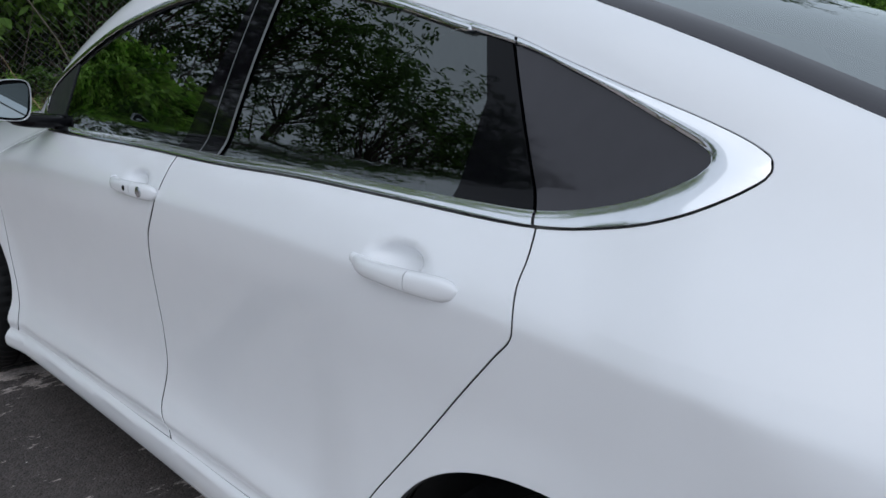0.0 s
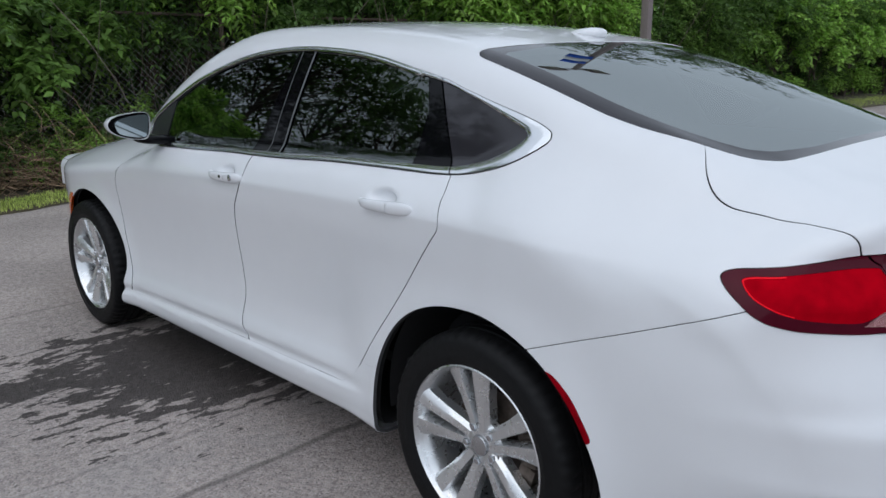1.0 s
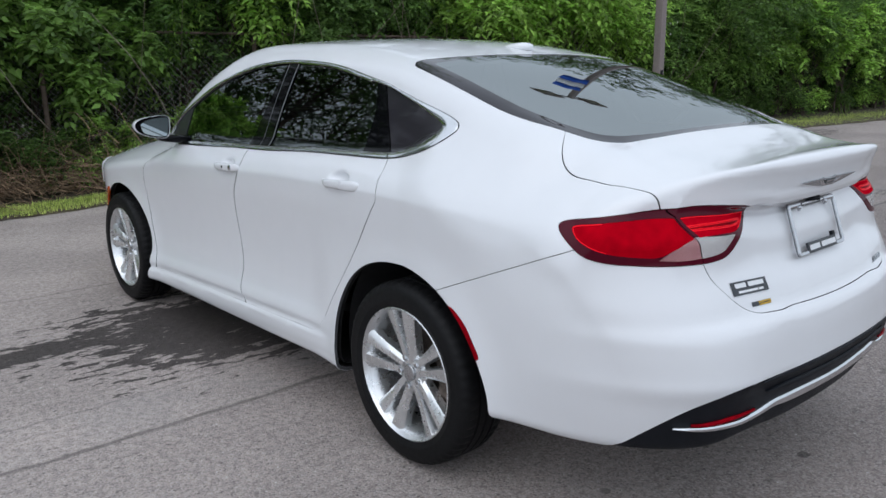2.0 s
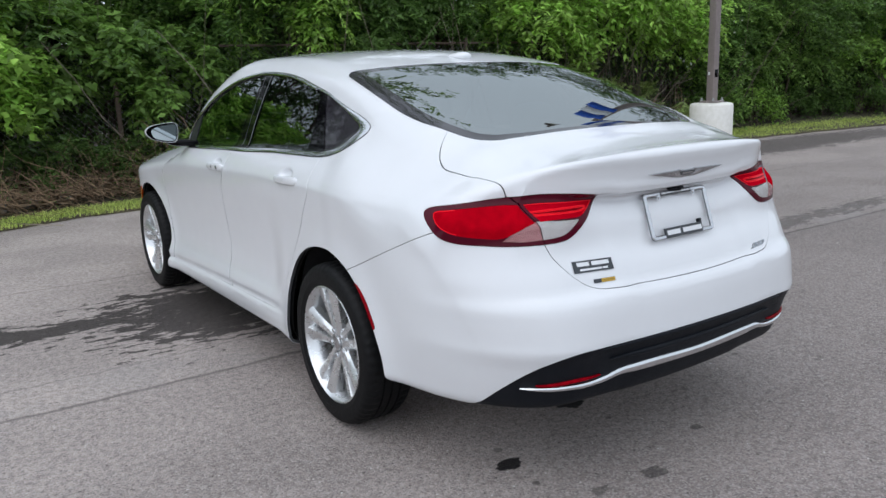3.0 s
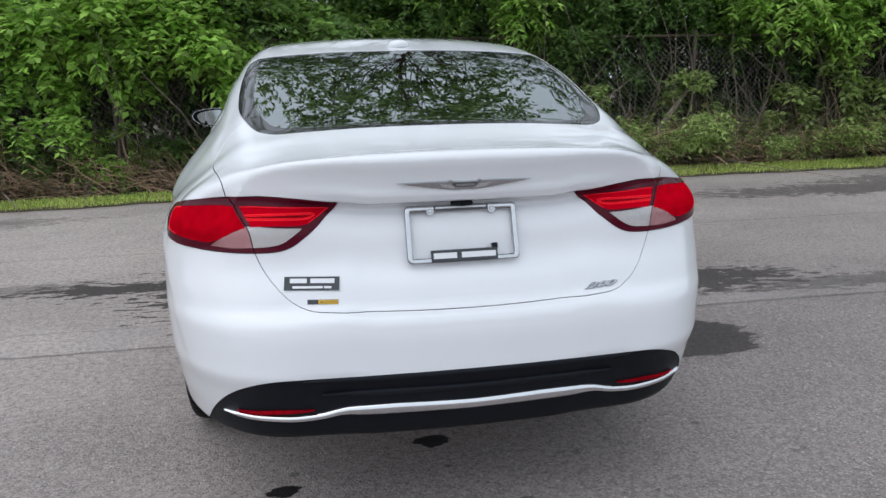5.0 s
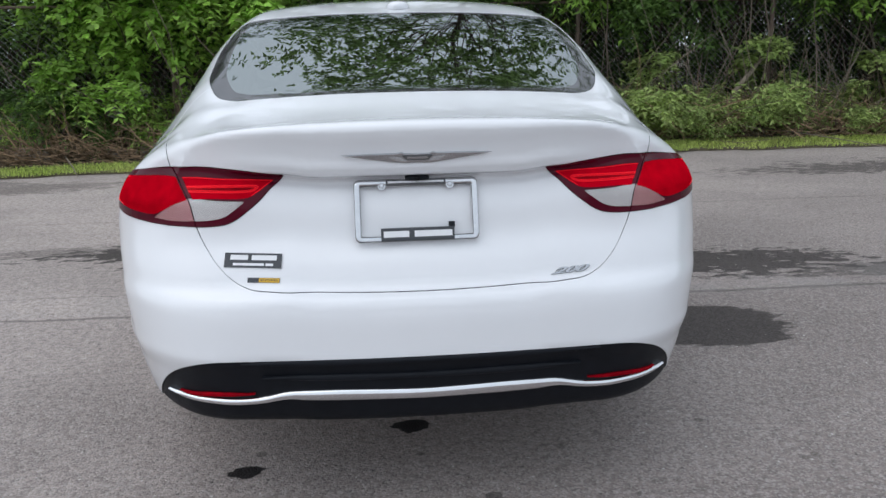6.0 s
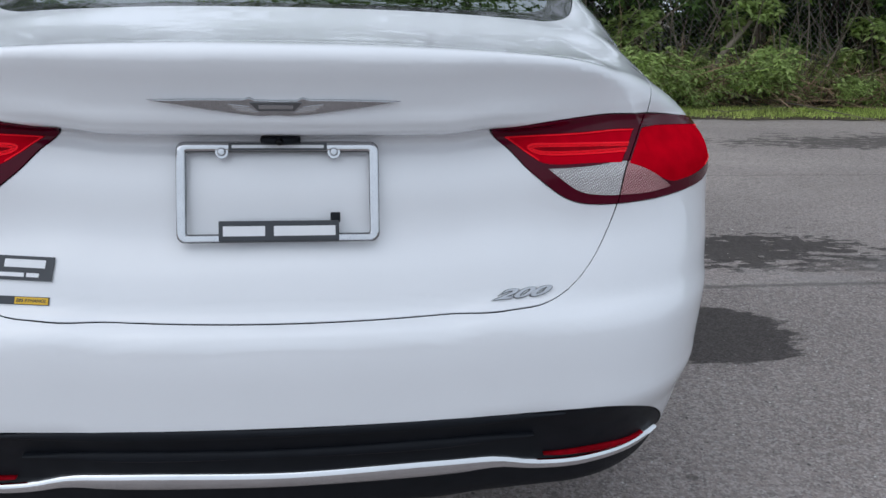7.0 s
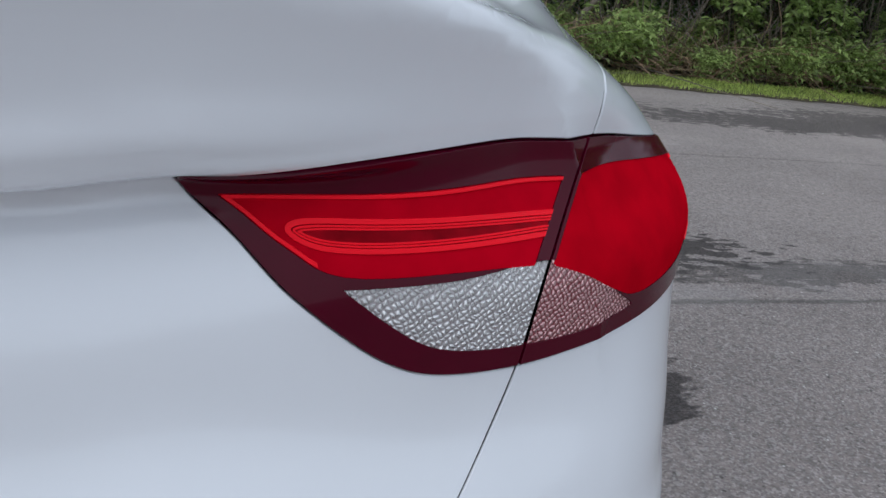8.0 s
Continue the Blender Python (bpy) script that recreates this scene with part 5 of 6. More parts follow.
    # single chippings, pale or dark, and open pits between them
    d1, r1, g1 = stones(135)
    c = mix(op("MULTIPLY", ramp(r1, 0.62, 0.98), 0.36), c, (0.52, 0.475, 0.455))
    c = mix(op("MULTIPLY", ramp(r1, 0.36, 0.02), 0.38), c, (0.085, 0.076, 0.075))
    d2, r2, g2 = stones(34)
    pit = op("MULTIPLY", ramp(op("ADD", d2, op("MULTIPLY", op("SUBTRACT", grain, 0.5), 0.4)), 0.22, 0.13), ramp(r2, 0.74, 0.80))
    c = mix(op("MULTIPLY", pit, 0.6), c, (0.05, 0.046, 0.046))
    chip = op("MULTIPLY", ramp(d2, 0.15, 0.11), ramp(g2, 0.88, 0.92))
    c = mix(op("MULTIPLY", chip, 0.8), c, (0.66, 0.63, 0.60))
    wave = op("MULTIPLY", op("SUBTRACT", noise_at(1.2, 3), 0.5), 0.10)
    for y0, wide, dark in ((0.86, 0.012, 0.55), (1.24, 0.006, 0.3), (3.2, 0.008, 0.35), (-2.2, 0.008, 0.3)):
        d = op("ABSOLUTE", op("ADD", op("SUBTRACT", py, y0), op("ADD", wave, op("MULTIPLY", fine, 0.06))))
        c = mix(op("MULTIPLY", ramp(d, wide * 2.2, wide * 0.4), dark), c, (0.06, 0.056, 0.056))
    strip = op("MULTIPLY", ramp(op("ABSOLUTE", op("SUBTRACT", py, 1.06)), 0.30, 0.12), 0.30)
    c = mix(op("MULTIPLY", strip, ramp(noise_at(3, 4), 0.4, 0.62)), c, (0.30, 0.285, 0.28))
    wet = op("MULTIPLY", damp, 0.80)
    c = mix(op("MINIMUM", wet, 0.96), c, (0.012, 0.011, 0.012))
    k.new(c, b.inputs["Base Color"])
    k.new(op("SUBTRACT", 0.9, op("MULTIPLY", damp, 0.28)), b.inputs["Roughness"])
    bump = n.new("ShaderNodeBump")
    bump.inputs["Strength"].default_value, bump.inputs["Distance"].default_value = 0.55, 0.008
    k.new(op("SUBTRACT", op("ADD", grain, op("MULTIPLY", d1, -0.6)), op("MULTIPLY", pit, 0.8)), bump.inputs["Height"])
    k.new(bump.outputs[0], b.inputs["Normal"])
    return m


bm = bmesh.new()
bmesh.ops.create_grid(bm, x_segments=60, y_segments=60, size=300)
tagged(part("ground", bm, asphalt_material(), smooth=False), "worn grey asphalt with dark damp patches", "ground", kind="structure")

SOIL = material("dark_leaf_litter", (0.055, 0.042, 0.030), 0.95, second=(0.10, 0.085, 0.05), scale=12, bump=0.8, bump_scale=40)
GRASS = material("mown_grass", (0.34, 0.47, 0.08), 0.7, second=(0.50, 0.55, 0.16), scale=6, island=True)
edge_y = curve((-60, 4.5), (-12, 4.9), (-4, 5.65), (-2, 5.9), (0, 6.32), (2, 6.3), (4, 6.14), (6, 6.12), (8.7, 6.12), (12.4, 5.82), (16.5, 5.35), (30, 4.2), (60, 2.0))


def verge():
    """A low bank of earth behind the asphalt, with a turf edge."""
    xs = np.concatenate([np.linspace(-60, -8, 30), np.arange(-7.8, 18, 0.2), np.linspace(18.5, 60, 30)])
    bm = bmesh.new()
    rows = []
    for x in xs:
        e = float(edge_y(x)) + 0.035 * math.sin(x * 5.1) + 0.02 * math.sin(x * 13.7)
        rows.append([bm.verts.new((x, e + d, h + 0.012 * noise.noise((x * 2, d * 3, 0)))) for d, h in ((0, 0.004), (0.02, 0.03), (0.5, 0.045), (0.9, 0.06), (1.5, 0.10), (3, 0.16), (8, 0.3), (60, 0.8))])
    for p, q in zip(rows, rows[1:]):
        for i in range(len(p) - 1):
            bm.faces.new((p[i], q[i], q[i + 1], p[i + 1]))
    return part("verge", bm, SOIL, None)


tagged(verge(), "dark earth bank under the shrubs", "verge", kind="structure")


def blades(name, n, place, height, wide, mat, seed):
    """Grass blades as single bent slivers."""
    rng = np.random.default_rng(seed)
    base = place(rng, n)
    a = rng.uniform(0, 2 * np.pi, n)
    h = height * rng.uniform(0.45, 1.25, n)
    across = np.stack([np.cos(a), np.sin(a), 0 * a], 1) * (wide * rng.uniform(0.6, 1.3, n))[:, None]
    lean = np.stack([np.cos(a + 1.5), np.sin(a + 1.5), 0 * a], 1) * (h * rng.uniform(0.0, 0.8, n))[:, None]
    tip = base + lean + np.stack([0 * a, 0 * a, h], 1)
    pts = np.stack([base - across, base + across, tip], 1).reshape(-1, 3)
    tri = np.arange(3 * n).reshape(-1, 3)
    return smooth_object(name, pts, tri, None, mat)


def on_verge(rng, n):
    x = np.concatenate([rng.uniform(-9, 12, n * 3 // 5), rng.uniform(12, 34, n - n * 3 // 5)])
    wide = np.where(x > 9, 0.60 + 0.22 * np.minimum(x - 9, 10), np.where(x < 2, 0.36, 0.52))
    d = wide * rng.uniform(0, 1, n)**0.8
    e = edge_y(x) + 0.035 * np.sin(x * 5.1) + 0.02 * np.sin(x * 13.7) - 0.015
    return np.stack([x, e + d, 0.02 + 0.045 * np.minimum(1, d / 0.4)], 1)


tagged(blades("grass", 85000, on_verge, 0.045, 0.005, GRASS, 3), "short bright green grass along the asphalt edge", "grass", kind="stuff")


def pebbles(name, n, seed):
    """Tiny loose stones on the asphalt."""
    rng = np.random.default_rng(seed)
    at = np.stack([rng.uniform(-4.5, 8, n), rng.uniform(-2.6, 5.2, n), np.zeros(n)], 1)
    size = 0.0022 + 0.004 * rng.random(n)**3
    corner = np.array([(1, 0, 0.3), (-0.4, 0.9, 0.2), (-0.5, -0.8, 0.3), (0.1, 0.1, 0.9), (0, 0, -0.2)])
    face = np.array([(0, 1, 3), (1, 2, 3), (2, 0, 3), (0, 4, 1), (1, 4, 2), (2, 4, 0)])
    turn = rng.uniform(0, 6.28, n)
    c, s = np.cos(turn)[:, None], np.sin(turn)[:, None]
    x, y = corner[:, 0] * c - corner[:, 1] * s, corner[:, 0] * s + corner[:, 1] * c
    shape = np.stack([x, y, np.repeat(corner[None, :, 2], n, 0)], 2) * rng.uniform(0.7, 1.3, (n, 5, 1))
    pts = at[:, None] + shape * size[:, None, None] + np.array([0, 0, 0.001])
    tri = (5 * np.arange(n))[:, None, None] + face
    return smooth_object(name, pts.reshape(-1, 3), tri.reshape(-1, 3), None, PEBBLE)


PEBBLE = material("pale_grit", (0.55, 0.52, 0.48), 0.9, second=(0.30, 0.27, 0.24), scale=3, island=True)
tagged(pebbles("gravel", 700, 17), "loose pale grit scattered on the asphalt", "gravel", kind="stuff")

# ---- shrubs, trees, fence ----
def leaf_material(name, colour, second):
    m = material(name, colour, 0.55, second=second, scale=2.0, island=True)
    n, k = m.node_tree.nodes, m.node_tree.links
    b = n["Principled BSDF"]
    back, mix = n.new("ShaderNodeBsdfTranslucent"), n.new("ShaderNodeMixShader")
    k.new(b.inputs["Base Color"].links[0].from_socket, back.inputs["Color"])
    mix.inputs[0].default_value = 0.5
    k.new(b.outputs[0], mix.inputs[1])
    k.new(back.outputs[0], mix.inputs[2])
    k.new(mix.outputs[0], n["Material Output"].inputs["Surface"])
    return m


LEAF_LIGHT = leaf_material("fresh_green_leaves", (0.41, 0.63, 0.13), (0.25, 0.45, 0.075))
LEAF_SOFT = leaf_material("soft_green_leaves", (0.253, 0.414, 0.092), (0.138, 0.253, 0.052))
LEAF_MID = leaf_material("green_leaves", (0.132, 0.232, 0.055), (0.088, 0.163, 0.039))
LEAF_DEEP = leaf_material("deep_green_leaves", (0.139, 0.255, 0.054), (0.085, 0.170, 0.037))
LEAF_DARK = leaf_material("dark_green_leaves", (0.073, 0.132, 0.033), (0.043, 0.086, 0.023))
LEAF_CROWN = leaf_material("high_crown_leaves", (0.26, 0.36, 0.13), (0.16, 0.25, 0.08))
LEAF_GREY = leaf_material("wilting_leaves", (0.46, 0.56, 0.20), (0.22, 0.33, 0.09))
BARK = material("grey_brown_bark", (0.10, 0.075, 0.055), 0.9, vary=0.5, scale=12, bump=0.8, bump_scale=30)
PALEBARK = material("pale_grey_bark", (0.30, 0.25, 0.19), 0.9, vary=0.4, scale=10)
DEADWOOD = material("dry_brown_brush", (0.42, 0.29, 0.18), 0.9, second=(0.20, 0.13, 0.08), scale=3, island=True)
STEEL = material("dull_galvanised_steel", (0.42, 0.43, 0.42), 0.6, metal=0.2, vary=0.4, scale=6)
RUST = material("rusty_steel_post", (0.17, 0.125, 0.10), 0.8, metal=0.2, vary=0.4, scale=9)


def leaf_mesh(base, way, face, length, width):
    """Folded leaves: base point, direction, facing, size of each."""
    way = way / np.linalg.norm(way, axis=1)[:, None]
    side = np.cross(way, face)
    side /= np.maximum(np.linalg.norm(side, axis=1), 1e-6)[:, None]
    up = np.cross(side, way)
    mid = base + way * (0.45 * length)[:, None]
    left = mid + side * (width * 0.5)[:, None] + up * (width * 0.18)[:, None]
    right = mid - side * (width * 0.5)[:, None] + up * (width * 0.18)[:, None]
    tip = base + way * length[:, None] - up * (length * 0.12)[:, None]
    pts = np.stack([base, left, tip, right], 1).reshape(-1, 3)
    i = 4 * np.arange(len(base))[:, None]
    return pts, np.concatenate([i + [0, 2, 1], i + [0, 3, 2]])


def sprays(rng, root, out, reach, pairs, length, width):
    """Leafy twigs: leaflets in pairs along drooping stalks."""
    n = len(root)
    out = out / np.linalg.norm(out, axis=1)[:, None]
    base, way, face = [], [], []
    side = np.cross(out, [0, 0, 1.0])
    side /= np.maximum(np.linalg.norm(side, axis=1), 1e-3)[:, None]
    r = reach * rng.uniform(0.6, 1.2, n)
    for j in range(pairs):
        t = (j + 1) / pairs
        p = root + out * (r * t)[:, None] - np.array([0, 0, 1.0]) * (r * 0.45 * t * t)[:, None]
        for s in (-1, 1):
            base.append(p + rng.normal(0, 0.012, (n, 3)))
            way.append(side * s + out * rng.uniform(0.2, 0.9, n)[:, None] - np.array([0, 0, 1.0]) * rng.uniform(0.0, 0.7, n)[:, None] + rng.normal(0, 0.2, (n, 3)))
            face.append(np.array([0, 0, 1.0]) + rng.normal(0, 0.45, (n, 3)))
    base, way, face = map(np.concatenate, (base, way, face))
    m = len(base)
    return leaf_mesh(base, way, face, length * rng.uniform(0.6, 1.25, m), width * rng.uniform(0.7, 1.2, m))


def clumps(rng, n, centre, radius, low=-0.7):
    d = rng.normal(0, 1, (n * 3, 3))
    d /= np.linalg.norm(d, axis=1)[:, None]
    d = d[d[:, 2] > low][:n]
    return np.array(centre) + d * np.array(radius) * rng.uniform(0.45, 1.0, (len(d), 1)), d


def plant(name, seed, height, spread, stems, n_clump, per, reach, pairs, leaf, mat, foot=0.15, label="", category="shrub", thick=0.03, loose=0.16):
    """Stems that part into limbs, and a loose crown of leafy twigs in clumps."""
    rng = np.random.default_rng(seed)
    thing = tagged(new(name), label, category)
    mid = foot + (height - foot) * 0.5
    cs, ds = clumps(rng, n_clump, (0, 0, mid), (spread, spread, (height - foot) * 0.5))
    bm = bmesh.new()
    for i in range(stems):
        a = rng.uniform(0, 6.28)
        p0 = Vector((0.25 * spread * math.cos(a) * (stems > 1), 0.25 * spread * math.sin(a) * (stems > 1), -0.05))
        top = Vector((*(rng.normal(0, 0.25, 2) * spread), height * rng.uniform(0.6, 0.9)))
        path = [p0.lerp(top, t) + Vector((*(rng.normal(0, 0.05, 2) * spread * math.sin(3.14 * t)), 0)) for t in np.linspace(0, 1, 6)]
        tube(bm, path, [thick * (1 - 0.8 * t) for t in np.linspace(0, 1, 6)], 7)
        for c in cs[i::stems]:
            c = Vector(c)
            t = min(0.9, max(0.15, (c.z - 0.35 * spread) / height))
            q = path[int(t * 5)]
            m = q.lerp(c, 0.5) + Vector((0, 0, 0.12 * spread))
            bend = Vector((*(rng.normal(0, 0.10, 2) * spread), 0))
            slim = 0.45 if height > 8 else 1.0
            tube(bm, [q, q.lerp(m, 0.5) + bend, m + bend * 0.4, m.lerp(c, 0.5) - bend * 0.5, c], [slim * thick * w for w in (0.5 - 0.3 * t, 0.34, 0.25, 0.17, 0.1)], 5)
    wood = part("trunk" if stems == 1 else "stem", bm, BARK, thing)
    if thick < 0.02:
        wood["kind"] = "stuff"
    root = np.repeat(cs, per, 0) + rng.normal(0, 1, (len(cs) * per, 3)) * spread * loose * np.array([1, 1, 0.75])
    out = np.repeat(ds, per, 0) * 0.8 + rng.normal(0, 0.6, (len(cs) * per, 3)) + np.array([0, 0, 0.1])
    keep = root[:, 2] > foot * 0.6
    pts, tri = sprays(rng, root[keep], out[keep], reach, pairs, leaf[0], leaf[1])
    smooth_object("crown", pts, tri, None, mat, thing)
    return thing


def scatter(kinds, spots, seed, group=""):
    """Copies of the given plants at (x, y, scale)."""
    rng = random.Random(seed)
    used = set()
    for x, y, k in spots:
        ob = rng.choice(kinds)
        m = Matrix.Translation((x, y, 0.06)) @ Matrix.Rotation(rng.uniform(0, 6.28), 4, "Z")
        if ob.name in used:
            c = copy_thing(ob, m)
        else:
            used.add(ob.name)
            c = ob
            c.matrix_basis = m
        c.scale = (k * rng.uniform(0.9, 1.15), k * rng.uniform(0.9, 1.15), k * rng.uniform(0.9, 1.1))
        if group:
            c["group"] = group


rnd = random.Random(11)
light_shrubs = [plant("shrub", 20 + i, 3.2, 1.15, 3, 26, 24, 0.34, 5, (0.150, 0.085), LEAF_LIGHT, 1.1, "tall shrub with fresh light green leaves", loose=0.105) for i in range(2)]
feather_shrubs = [plant("shrub", 25, 3.3, 1.2, 3, 26, 26, 0.42, 8, (0.10, 0.035), LEAF_DEEP, 1.3, "shrub with drooping feathery green leaves")]
overhang = [plant("shrub", 27, 3.4, 1.2, 2, 24, 26, 0.40, 6, (0.15, 0.06), LEAF_LIGHT, 1.55, "light green shrub leaning over the fence")]
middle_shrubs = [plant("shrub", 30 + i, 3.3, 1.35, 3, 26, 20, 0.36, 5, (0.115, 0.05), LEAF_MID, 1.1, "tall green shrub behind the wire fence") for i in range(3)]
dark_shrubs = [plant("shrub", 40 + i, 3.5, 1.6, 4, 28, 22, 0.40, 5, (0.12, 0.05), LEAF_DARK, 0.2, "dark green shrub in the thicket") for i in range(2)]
low_plants = [plant("undergrowth", 50 + i, 1.1, 0.62, 4, 14, 16, 0.24, 4, (0.09, 0.038), (LEAF_MID, LEAF_LIGHT, LEAF_MID)[i], 0.05, "low green undergrowth along the fence", "undergrowth", 0.012) for i in range(3)]
tall = [plant("tree", 60 + i, 9.5, 2.6, 1, 34, 12, 0.6, 5, (0.20, 0.085), (LEAF_MID, LEAF_DARK)[i], 3.0, "broadleaf tree behind the fence", "tree", 0.13) for i in range(2)]
big = [plant("tree", 70, 17.5, 5.4, 1, 92, 15, 0.8, 5, (0.28, 0.14), LEAF_CROWN, 3.2, "tall broadleaf tree behind the fence", "tree", 0.13)]

spots_light, spots_mid, spots_dark, spots_low, spots_tall, spots_feather = [], [], [], [], [], []
x = -6.2
while x < 30:
    e = float(edge_y(x))
    if x > -5:
        spots_dark.append((x + rnd.uniform(-0.4, 0.4), e + 4.0 + rnd.uniform(-0.3, 0.6), rnd.uniform(0.8, 1.05)))
    if x > -6:
        spots_dark.append((x + rnd.uniform(-0.4, 0.4), e + 2.9 + rnd.uniform(-0.3, 0.4), rnd.uniform(0.7, 0.95)))
    spots_mid.append((x + rnd.uniform(-0.5, 0.5), e + 2.3 + rnd.uniform(-0.2, 0.3), rnd.uniform(0.75, 1.05) * (1 if x > -6 else 0.72)))
    if -3.4 < x < -1.6 or x > 16:
        spots_light.append((x + rnd.uniform(-0.5, 0.5), e + 1.75 + rnd.uniform(-0.25, 0.2), rnd.uniform(0.75, 1.0)))
    if 0.5 < x < 6.5 or x > 8.5:
        spots_feather.append((x + rnd.uniform(-0.4, 0.4), e + 2.2 + rnd.uniform(-0.2, 0.2), rnd.uniform(0.8, 1.05)))
    x += 1.45
x = -6.5
while x < 26:
    spots_low.append((x, float(edge_y(x)) + 1.65 + rnd.uniform(-0.2, 0.55), rnd.uniform(0.6, 1.25)))
    x += rnd.uniform(0.6, 1.3)
for x, k in ((-4.6, 0.6), (-3.9, 0.75), (-3.2, 0.6), (-2.6, 0.7), (-1.9, 0.55), (-1.3, 0.7), (-0.75, 0.75), (-0.4, 0.6), (0.05, 0.7), (0.35, 0.6), (0.6, 0.65), (1.0, 0.7), (1.6, 0.6), (2.3, 0.5)):
    spots_low.append((x, float(edge_y(x)) + 1.08, k))
for x, y, k in ((-19, 11, 1.0), (-16.5, 10.2, 0.9), (-14.5, 11.5, 0.95), (-12.3, 10.3, 0.85), (-10.4, 11.4, 0.95), (-8.6, 10.2, 0.85), (-6.8, 11.6, 0.9), (-5.0, 10.4, 0.8), (-3.2, 11.4, 0.85), (-0.9, 11.6, 0.78), (3.6, 11.9, 0.74), (5.2, 12.2, 0.85), (8.4, 11.4, 0.95), (11.6, 12.6, 1.0), (15, 11.6, 1.0), (19, 12, 1.1), (23.5, 11.5, 1.0), (28, 11, 1.1)):
    spots_tall.append((x, y, k))
for x, d, k in ((-3.0, 1.6, 0.9), (-2.3, 1.5, 0.9), (-1.75, 1.6, 0.9), (-2.5, 2.0, 1.0)):
    spots_light.append((x, float(edge_y(x)) + d, k))
corner_shrubs = [plant("shrub", 20, 3.2, 1.15, 3, 26, 24, 0.34, 5, (0.150, 0.085), LEAF_SOFT, 0.9, "tall shrub with soft green leaves hanging over the fence", loose=0.105)]
scatter(corner_shrubs, [(x, float(edge_y(x)) + d, k) for x, d, k in ((-0.2, 1.75, 0.85), (0.75, 1.8, 0.8))], 15, "shrubs along the fence")
scatter(light_shrubs, spots_light, 1, "shrubs along the fence")
scatter(overhang, [(6.9, 7.75, 0.95), (7.9, 7.5, 1.0), (8.9, 7.6, 0.95), (10.0, 7.7, 0.9), (2.6, 8.1, 0.85)], 12, "shrubs along the fence")
scatter(feather_shrubs, spots_feather, 9, "shrubs along the fence")
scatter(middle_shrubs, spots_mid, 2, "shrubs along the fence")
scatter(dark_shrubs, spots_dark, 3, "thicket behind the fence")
scatter(low_plants, spots_low, 4, "undergrowth along the fence")
scatter(tall, spots_tall, 5, "trees behind the fence")
scatter(big, [(1.6, 12.8, 1.0)], 6)

# white blossom on one shrub near the lamp post
BLOSSOM = material("white_blossom", (0.78, 0.78, 0.72), 0.7, vary=0.1)
flowering = plant("shrub", 95, 3.4, 1.15, 3, 24, 20, 0.34, 5, (0.085, 0.042), LEAF_DEEP, 0.5, "dark green shrub with small white blossom")
rng = np.random.default_rng(96)
cs, ds = clumps(rng, 22, (0, 0, 2.0), (1.15, 1.15, 1.35))
at = np.repeat(cs, 9, 0) + rng.normal(0, 0.12, (len(cs) * 9, 3))
smooth_object("blossom", *leaf_mesh(at, rng.normal(0, 1, at.shape), rng.normal(0, 1, at.shape), rng.uniform(0.03, 0.06, len(at)), rng.uniform(0.03, 0.05, len(at))), None, BLOSSOM, flowering)
soft = [plant("shrub", 97 + i, 3.6, 1.5, 3, 34, 26, 0.46, 7, (0.115, 0.045), LEAF_SOFT, 0.35, "broad green shrub with drooping leaves behind the lamp post") for i in range(2)]
scatter(soft, [(11.9, 7.9, 0.85), (13.2, 8.1, 0.95), (14.7, 8.2, 1.0), (16.3, 8.3, 1.0), (18.0, 8.5, 1.05), (20.0, 8.6, 1.05), (22.3, 8.6, 1.1), (24.8, 8.4, 1.1)], 14, "shrubs along the fence")
scatter([flowering], [(10.6, 7.75, 0.95), (9.6, 8.0, 0.9)], 13, "shrubs along the fence")

# wire fence
fence_y = lambda x: float(edge_y(x)) + 1.28 + 0.28 * max(0.0, x - 9.5)
fence = tagged(new("fence"), "grey chain-link fence overgrown by shrubs", "fence")
posts = np.arange(-13.0, 26.1, 2.6)
for x in posts:
    bm = bmesh.new()
    lathe(bm, [(0.0, 0.0), (0.03, 0.0), (0.03, 1.86), (0.022, 1.885), (0.0, 1.89)], 12, "z")
    part("post", bm, RUST, fence).location = (x, fence_y(x), 0.02)
for a, b in zip(posts, posts[1:]):
    for h, r in ((1.83, 0.017),):
        bm = bmesh.new()
        tube(bm, [(a, fence_y(a), h), (b, fence_y(b), h)], r, 8)
        part("rail", bm, RUST, fence)
    pts, tri = [], []
    pitch, top = 0.078, 1.80
    ay, by = fence_y(a), fence_y(b)
    at = lambda x, z: (x, ay + (by - ay) * (x - a) / (b - a), z)
    for s in (-1, 1):
        for i in range(-24, int((b - a) / pitch) + 24):
            x0 = a + i * pitch
            x1 = x0 + s * (top - 0.06)
            ends = []
            for x, z in ((x0, 0.06), (x1, top)):
                xc = min(max(x, a), b)
                ends.append((xc, 0.06 + (xc - x0) / s))
            (xa, za), (xb, zb) = ends
            if abs(xa - xb) < 0.03:
                continue
            v = len(pts)
            for x, z in ((xa, za), (xb, zb)):
                px, py, pz = at(x, z)
                pts += [(px - 0.0018, py + 0.002 * s, pz), (px + 0.0018, py + 0.002 * s, pz + 0.0012), (px, py - 0.003 + 0.002 * s, pz)]
            for j in range(3):
                k = (j + 1) % 3
                tri += [(v + j, v + k, v + 3 + k), (v + j, v + 3 + k, v + 3 + j)]
    mesh_ob = smooth_object("wire_mesh", np.array(pts), np.array(tri), None, STEEL, fence)
    mesh_ob["kind"] = "stuff"


